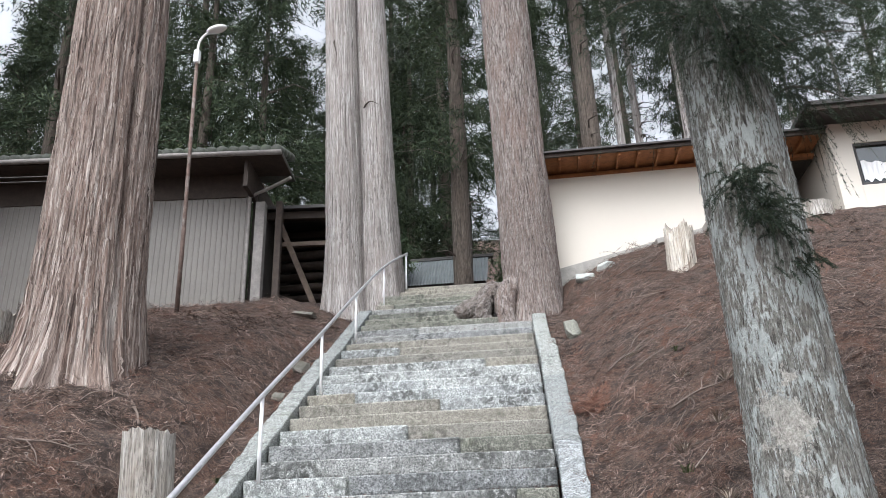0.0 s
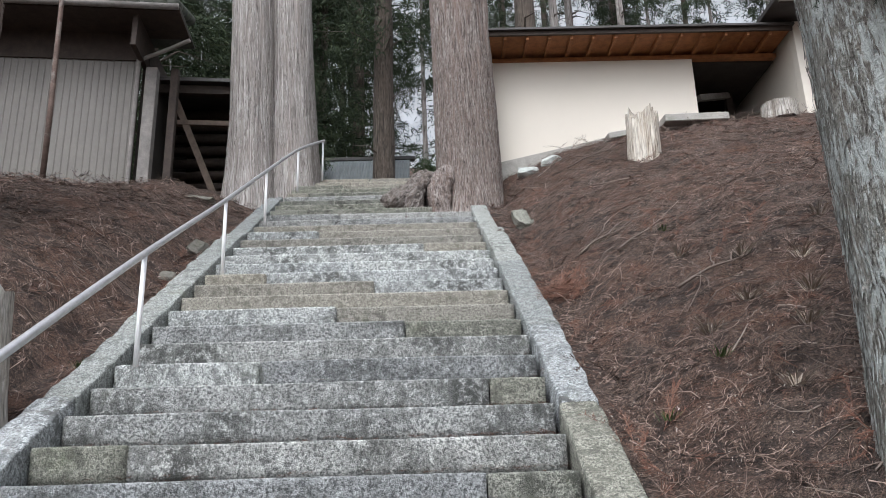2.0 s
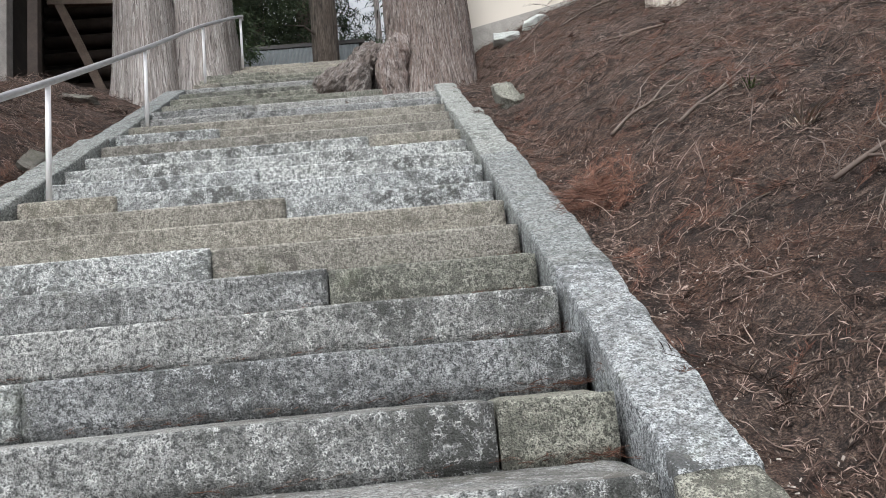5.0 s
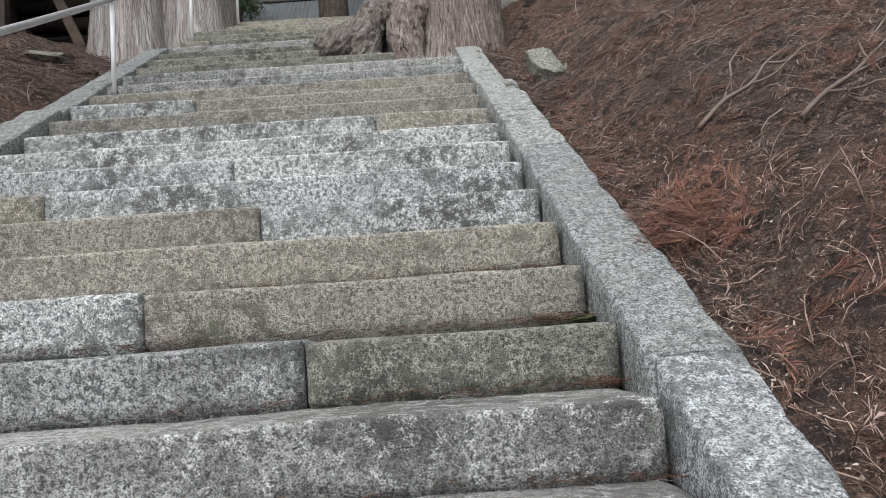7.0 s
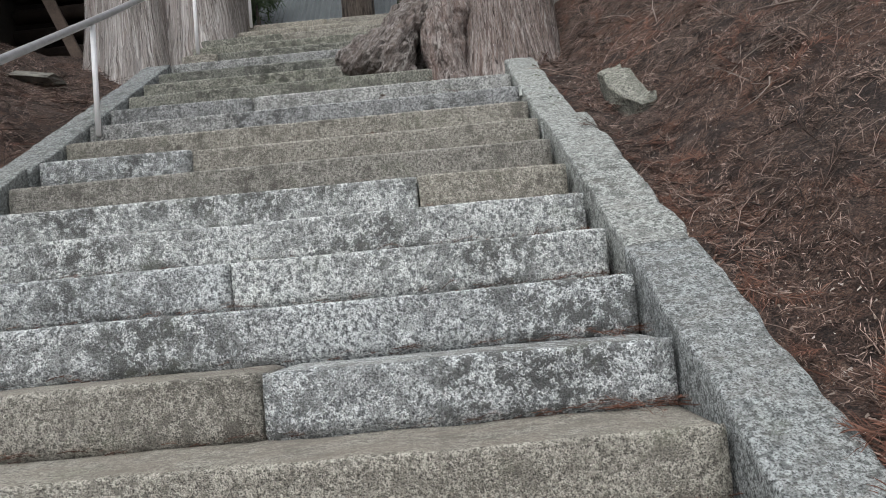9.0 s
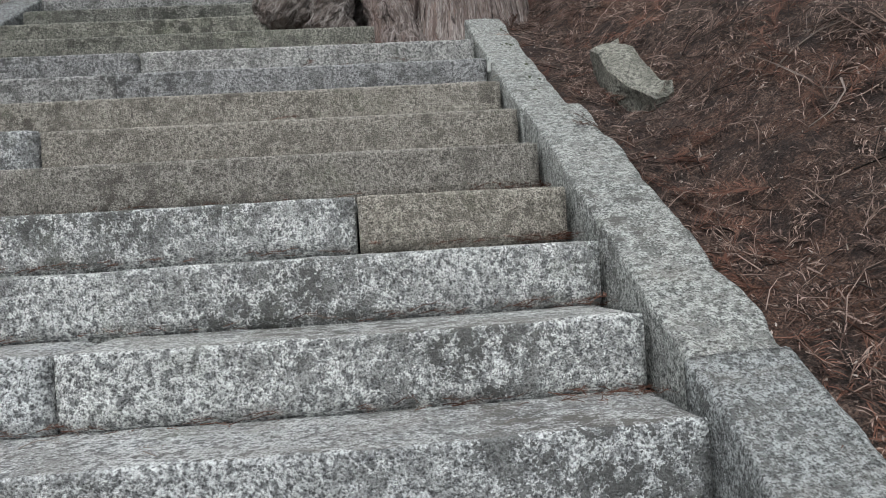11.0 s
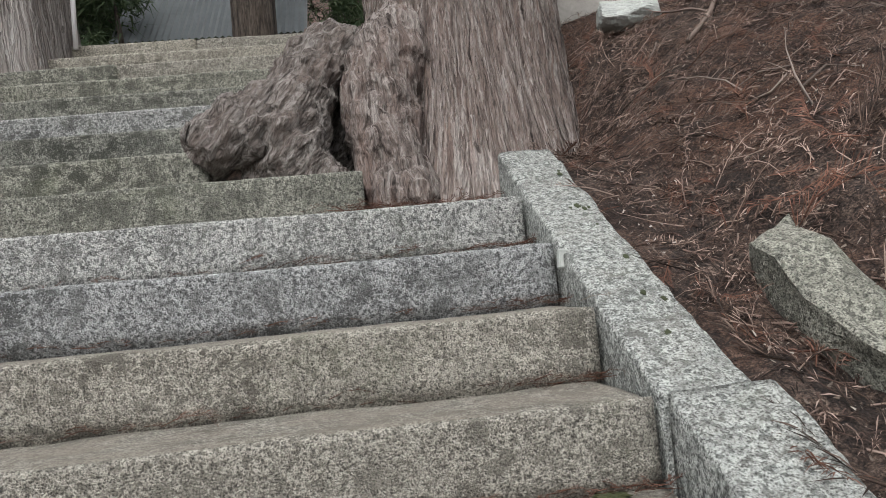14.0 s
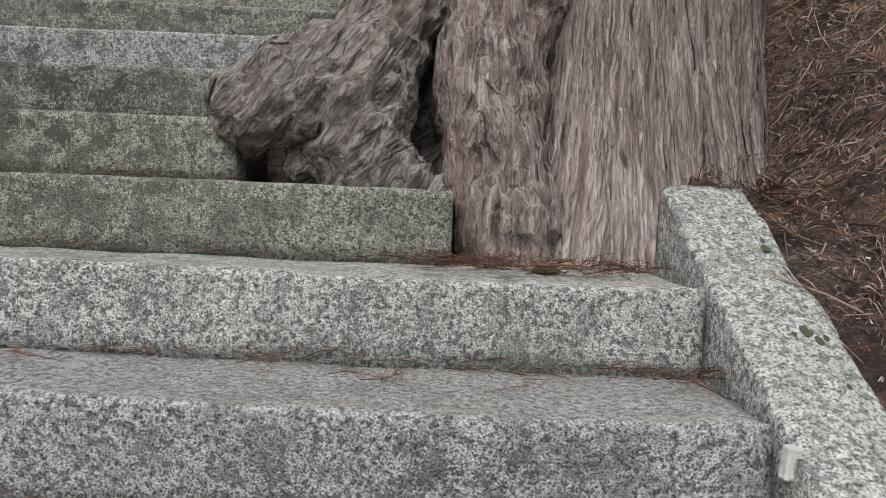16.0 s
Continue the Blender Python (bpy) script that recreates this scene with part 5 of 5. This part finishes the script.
# ---------------------------------------------------------------- litter on the banks
def sprig_template(rng, length, side, needle, thick=0.0018):
    """A fallen sprig: a bent three-sided stem with thin side needles, lying about z = 0."""
    n = 4
    s = np.linspace(0, 1, n)
    bend, curl = rng.normal(0, 0.8), rng.uniform(-0.1, 0.35)
    a = bend * s
    pts = np.stack([length * s * np.cos(a), length * s * np.sin(a), length * (curl * s * (1 - s) * 1.6) + 0.004], -1)
    r = thick * (1.1 - 0.7 * s)
    ring = np.array([(0, math.cos(b), math.sin(b)) for b in (0.5, 2.6, 4.7)])
    V = [(pts[:, None] + r[:, None, None] * ring[None]).reshape(-1, 3)]
    F = []
    for i in range(n - 1):
        for q in range(3):
            p, p2 = 3 * i + q, 3 * i + (q + 1) % 3
            F += [(p, p2, p2 + 3), (p, p2 + 3, p + 3)]
    base = 3 * n
    for _ in range(side):
        t = rng.uniform(0.1, 1.0)
        o = np.array([np.interp(t, s, pts[:, k]) for k in range(3)])
        b = np.interp(t, s, a) + rng.choice([-1, 1]) * rng.uniform(0.3, 0.9)
        L = needle * rng.uniform(0.5, 1.2) * (1.15 - 0.5 * t)
        e = o + L * np.array([math.cos(b), math.sin(b), rng.uniform(-0.15, 0.45)])
        w = np.array([-math.sin(b), math.cos(b), rng.uniform(-0.6, 0.6)]) * 0.0012
        m = (o + e) / 2 + np.array([0, 0, rng.uniform(0, 0.006)])
        V.append(np.stack([o, m - w, m + w, e]))
        F += [(base, base + 1, base + 2), (base + 1, base + 3, base + 2)]
        base += 4
    return np.concatenate(V), np.array(F)


def scatter(name, label, material, templates, xy, seed, scale=(0.7, 1.3), sink=0.0, z=None, tilt=0.25, yaw=None):
    rng = np.random.default_rng(seed)
    V, F, base = [], [], 0
    n = len(xy)
    e = 0.04
    gz = ground_z(xy[:, 0], xy[:, 1]) if z is None else z
    if z is None:
        gz = gz + relief(xy[:, 0], xy[:, 1])
        sx = (ground_z(xy[:, 0] + e, xy[:, 1]) - ground_z(xy[:, 0] - e, xy[:, 1])) / (2 * e)
        sy = (ground_z(xy[:, 0], xy[:, 1] + e) - ground_z(xy[:, 0], xy[:, 1] - e)) / (2 * e)
    else:
        sx = sy = np.zeros(n)
    which = rng.integers(0, len(templates), n)
    a = rng.random(n) * 2 * np.pi if yaw is None else yaw
    sc = rng.uniform(*scale, n)
    tl = rng.normal(0, tilt, (n, 2))
    for k, (tv, tf) in enumerate(templates):
        idx = np.nonzero(which == k)[0]
        if not len(idx):
            continue
        c, s = np.cos(a[idx])[:, None], np.sin(a[idx])[:, None]
        X = (tv[None, :, 0] * c - tv[None, :, 1] * s) * sc[idx][:, None]
        Y = (tv[None, :, 0] * s + tv[None, :, 1] * c) * sc[idx][:, None]
        Z = tv[None, :, 2] * sc[idx][:, None] + X * (sx[idx] + tl[idx, 0])[:, None] + Y * (sy[idx] + tl[idx, 1])[:, None]
        P = np.stack([X + xy[idx, 0][:, None], Y + xy[idx, 1][:, None], Z + (gz[idx] + rng.uniform(0, 0.02, len(idx)) - sink)[:, None]], -1)
        V.append(P.reshape(-1, 3))
        F.append((tf[None] + (np.arange(len(idx)) * len(tv))[:, None, None]).reshape(-1, 3) + base)
        base += len(idx) * len(tv)
    ob = mesh_object(name, tri_mesh(name, np.concatenate(V), np.concatenate(F)), material)
    return tagged(ob, label, "litter", kind="stuff")


rt = np.random.default_rng(9)
SPRIGS = [sprig_template(rt, rt.uniform(0.06, 0.17), int(rt.integers(9, 15)), 0.034) for _ in range(24)]
BUSHY = [sprig_template(rt, rt.uniform(0.16, 0.26), 60, 0.06) for _ in range(5)]
TWIGS = [sprig_template(rt, rt.uniform(0.14, 0.36), int(rt.integers(2, 7)), 0.14, rt.uniform(0.003, 0.0055)) for _ in range(14)]
CHIPS = []
for i in range(6):
    w, l = rt.uniform(0.0014, 0.0034), rt.uniform(0.003, 0.007)
    CHIPS.append((np.array([(-l, -w, 0.004), (l, -w * 0.6, 0.006), (l * 0.9, w, 0.009), (-l * 0.8, w * 0.8, 0.004)]), np.array([(0, 1, 2), (0, 2, 3)])))


def bank_points(n, seed, side, x_far, y0, y1, power=1.5, away=0.0):
    rng = np.random.default_rng(seed)
    y = rng.uniform(y0, y1, n)
    d = rng.random(n) ** power * x_far
    x = 0.25 + away + d + kerb_x(y) if side > 0 else left_edge(y) - 0.27 - away - d
    return np.stack([x, y], -1)


scatter("needle_litter", "reddish-brown fallen cedar sprigs covering the bank", M_LITTER, SPRIGS, bank_points(17000, 1, 1, 4.8, 2.2, 12.2, 1.3, 0.04), 11, (0.55, 1.35))
scatter("needle_litter", "reddish-brown fallen cedar sprigs covering the bank", M_LITTER, SPRIGS, bank_points(9000, 2, -1, 4.4, 3.0, 12.4, 1.0, 0.06), 12, (0.9, 2.0))
scatter("red_sprig_litter", "rust-red clumps of dead cedar sprays", M_LITTER_RED, BUSHY, bank_points(430, 3, 1, 4.0, 3.0, 11.8), 13)
scatter("red_sprig_litter", "rust-red clumps of dead cedar sprays", M_LITTER_RED, BUSHY, bank_points(110, 4, -1, 2.8, 3.5, 11.5), 14)
scatter("twig_litter", "thin grey dead twigs strewn on the bank", M_TWIG, TWIGS, bank_points(700, 5, 1, 4.2, 2.4, 12.0, 1.1, 0.6), 15)
scatter("twig_litter", "thin grey dead twigs strewn on the bank", M_TWIG, TWIGS, bank_points(480, 6, -1, 3.2, 3.0, 12.0, 1.1, 0.6), 16)
scatter("bark_chips", "small pale wood chips among the needles", M_CHIP, CHIPS, bank_points(17000, 7, 1, 4.6, 2.4, 12.0, 1.3), 17, (0.45, 1.15))
scatter("bark_chips", "small pale wood chips among the needles", M_CHIP, CHIPS, bank_points(6000, 8, -1, 4.4, 3.0, 12.0, 1.0), 18, (0.6, 1.5))

scatter("needle_litter", "dark brown heaps of matted cedar sprays", M_CLUMP, BUSHY, bank_points(900, 31, 1, 4.6, 2.6, 12.0, 1.0, 0.1), 32, (0.7, 1.5), 0.0, None, 0.35)
scatter("needle_litter", "dark brown heaps of matted cedar sprays", M_CLUMP, BUSHY, bank_points(800, 33, -1, 4.4, 3.0, 12.2, 0.9, 0.1), 34, (0.8, 1.7), 0.0, None, 0.35)

# litter drifted round the foot of the step cedar
rf = np.random.default_rng(26)
foot_xy = np.stack([rf.uniform(-0.02, 0.75, 420), rf.uniform(10.6, 11.7, 420)], -1)
scatter("needle_litter", "reddish-brown fallen sprigs drifted round the cedar foot", M_LITTER, SPRIGS, foot_xy, 27, (0.6, 1.3), 0.0, None, 0.35)

# needles caught at the back of the treads
rs = np.random.default_rng(21)
kk = rs.integers(0, 24, 1500)
px = rs.uniform(-2.5, -0.05, 1500)
tread = np.stack([px, step_y(kk) + RUN - np.abs(rs.normal(0, 0.014, 1500)) + 0.004], -1)
keep = px < np.array([END.get(int(k) + 1, 0.0) for k in kk]) + kerb_x(step_y(kk))
TINY = [(v * 0.62, f) for v, f in SPRIGS]
scatter("stair_litter", "fallen needles caught along the stair treads", M_LITTER_RED, TINY, tread[keep], 22, (0.6, 1.3), 0.0, step_z(kk[keep]) + 0.002, 0.05, rs.normal(0, 0.4, int(keep.sum())))
px = np.stack([rs.uniform(-2.3, -0.05, 500), rs.uniform(4.0, 10.4, 500)], -1)
k2 = np.floor((px[:, 1] - 5.8) / RUN + 5).astype(int)
scatter("stair_litter", "crumbs and needles lying on the stair treads", M_CHIP, [(v * 0.6, f) for v, f in CHIPS] + TINY[:1], px, 23, (0.6, 1.2), 0.0, step_z(k2) + 0.004, 0.03)


cl = np.random.default_rng(88)
cp = np.stack([cl.normal(0.46, 0.07, 80), cl.normal(6.88, 0.07, 80)], -1)
scatter("red_sprig_litter", "rust-red clump of dead cedar sprays beside the kerb", M_LITTER_RED, BUSHY, cp, 89, (0.7, 1.2), -0.02, None, 0.2, cl.normal(2.9, 0.35, 80))
kc = cl.integers(2, 19, 420)
xc = -0.01 - np.abs(cl.normal(0, 0.12, 420)) + kerb_x(step_y(kc))
scatter("stair_litter", "fallen needles heaped in the stair corners", M_LITTER_RED, TINY, np.stack([xc, step_y(kc) + RUN - 0.01 - np.abs(cl.normal(0, 0.03, 420))], -1), 90, (0.6, 1.3), 0.0, step_z(kc) + 0.002, 0.12)


# ---------------------------------------------------------------- tufts and twigs that stand out
def tuft(label, x, y, blades, height, material, seed, lean=0.5):
    rng = np.random.default_rng(seed)
    z = float(ground_z(x, y)) + 0.01
    V, F = [], []
    for i in range(blades):
        a, r = rng.uniform(0, 2 * np.pi), rng.uniform(0, 0.05)
        o = np.array([x + r * math.cos(a), y + r * math.sin(a), z])
        h = height * rng.uniform(0.5, 1.1)
        d = np.array([math.cos(a) * lean, math.sin(a) * lean - 0.35, 0.8]) * h
        w = np.array([-math.sin(a), math.cos(a), 0]) * 0.003
        m = o + d * 0.55
        e = o + d * np.array([1.2, 1.2, 0.75])
        b = len(V)
        V += [o - w, o + w, m - w * 0.8, m + w * 0.8, e]
        F += [(b, b + 1, b + 3), (b, b + 3, b + 2), (b + 2, b + 3, b + 4)]
    return tagged(mesh_object("grass_tuft", tri_mesh("grass_tuft", V, F), material), label, "grass", "tufts on the banks")


for i, (x, y) in enumerate(((0.95, 5.35), (1.25, 5.5), (1.55, 5.3), (1.35, 5.0), (1.75, 5.75), (1.05, 4.6), (1.5, 6.1), (2.0, 5.4), (1.2, 6.5), (2.2, 6.3))):
    tuft("tuft of bleached dry grass on the bank", x, y, 46, 0.13, M_DRY, 400 + i, 0.8)
for i, (x, y) in enumerate(((0.52, 4.9), (0.9, 5.1), (1.5, 4.7), (-2.95, 6.0), (-3.1, 5.2), (1.3, 7.1), (-2.9, 6.4))):
    tuft("small green grass tuft beside the kerb", x, y, 24, 0.10, M_GRASS, 430 + i)
M_MOSS_DARK = leaf_mat("dried_moss", (0.02, 0.022, 0.015), (0.035, 0.04, 0.02), (0.05, 0.06, 0.03))
# moss pads on the kerb joints
M_MOSS = plain("moss", (0.050, 0.058, 0.020), 0.95, 0, 0.5, 60, 0.01, (0.06, 0.04, 0.022))
for i, (x, y, z, r) in enumerate(((-0.035, 6.72, step_z(7) + 0.006, 0.030), (-0.16, 10.25, step_z(19) - 0.02, 0.02), (0.17, 6.25, stair_line(6.25) - 0.02, 0.035), (-0.42, 10.47, step_z(19) + 0.002, 0.02), (-0.22, 9.24, step_z(15) + 0.001, 0.022))):
    bm = bmesh.new()
    bmesh.ops.create_icosphere(bm, subdivisions=3, radius=1)
    for v in bm.verts:
        q = 1 + 0.5 * noise.noise(v.co * 3 + Vector((i, 0, 0)))
        v.co = Vector((x + v.co.x * r * 1.6 * q, y + v.co.y * r * q, z + v.co.z * r * 0.4 * q))
    tagged(mesh_object("moss_pad", bm, M_MOSS), "green moss pad in a stone joint", "moss", "moss on the stairs")

# dark moss spots along the upper kerb slab, and a wedge stone beside the steps
rm_ = np.random.default_rng(61)
for i in range(12):
    y = 9.45 + 0.95 * rm_.random()
    x, r = 0.12 + 0.06 * rm_.random() + float(kerb_x(y)), 0.004 + 0.006 * rm_.random()
    bm = bmesh.new()
    bmesh.ops.create_icosphere(bm, subdivisions=2, radius=1)
    for v in bm.verts:
        q = 1 + 0.6 * noise.noise(v.co * 2 + Vector((i, 0, 0)))
        v.co = Vector((x + v.co.x * r * q, y + v.co.y * r * 1.4 * q, stair_line(y) - 0.013 + (v.co.y * 0.8 + v.co.z * 0.35) * r * q))
    tagged(mesh_object("moss_pad", bm, M_MOSS_DARK), "dark dried moss spot on the kerb", "moss", "moss on the stairs")
bm = box(-0.012, -0.012, 0, 0.012, 0.012, 0.055, 0.004, pose(0.006 + float(kerb_x(9.875)), 9.875, step_z(17) + 0.10, 0, 6, 10))
tagged(mesh_object("stone_wedge", bm, M_ROCK_PALE), "small pale stone wedged between step and kerb", "stone")

# red needles heaped where the cedar meets the steps
nh = 150
hp = np.stack([rm_.uniform(-0.72, -0.20, nh), rm_.uniform(10.36, 10.52, nh)], -1)
scatter("stair_litter", "rust-red needles heaped against the cedar roots", M_LITTER_RED, TINY, hp, 71, (0.7, 1.5), 0.0, np.full(nh, step_z(19) + 0.003), 0.15)


# a few brown sprays dropped on the upper treads
sp = np.array([(-1.02, 10.06), (-0.86, 10.08), (-0.80, 10.05), (-0.55, 10.10), (-1.35, 10.09), (-0.42, 9.75), (-1.1, 9.44), (-0.7, 8.50)])
kf = np.floor((sp[:, 1] - 5.8) / RUN + 5).astype(int)
scatter("stair_litter", "brown dropped cedar sprays on the upper treads", M_LITTER_RED, BUSHY, sp, 92, (0.45, 0.8), 0.0, step_z(kf) + 0.006, 0.02)


def dead_branch(x, y, turn, length, seed):
    rng = np.random.default_rng(seed)
    t = thing("dead_branch", "forked dead branch lying on the needles", "branch", "dead branches on the banks")
    def run(p, a, L, r, level):
        pts = [p]
        for i in range(4):
            a += rng.normal(0, 0.22)
            q = (pts[-1][0] + L / 4 * math.cos(a), pts[-1][1] + L / 4 * math.sin(a))
            pts.append((q[0], q[1], float(ground_z(*q)) + 0.05 + 0.03 * rng.random()))
        part("twig", tube_mesh("twig", pts, [r, r * 0.9, r * 0.75, r * 0.55, r * 0.2], 7, rings=12), M_TWIG, t)
        if level:
            for s in (1, 2, 3):
                run(pts[s], a + rng.choice([-1, 1]) * rng.uniform(0.5, 1.0), L * rng.uniform(0.35, 0.6), r * 0.55, level - 1)
    run((x, y, float(ground_z(x, y)) + 0.05), turn, length, 0.011, 1)


for i, (x, y, a, L) in enumerate(((0.65, 7.45, 0.1, 0.55), (0.9, 7.1, 0.5, 0.5), (1.6, 8.9, 2.6, 0.7), (1.2, 10.6, 0.4, 0.9), (0.8, 10.9, 0.6, 0.8), (1.0, 6.0, -0.4, 0.5), (-3.7, 5.9, 2.2, 0.5), (-4.3, 5.0, 0.3, 0.6))):
    dead_branch(x, y, a, L, 500 + i)
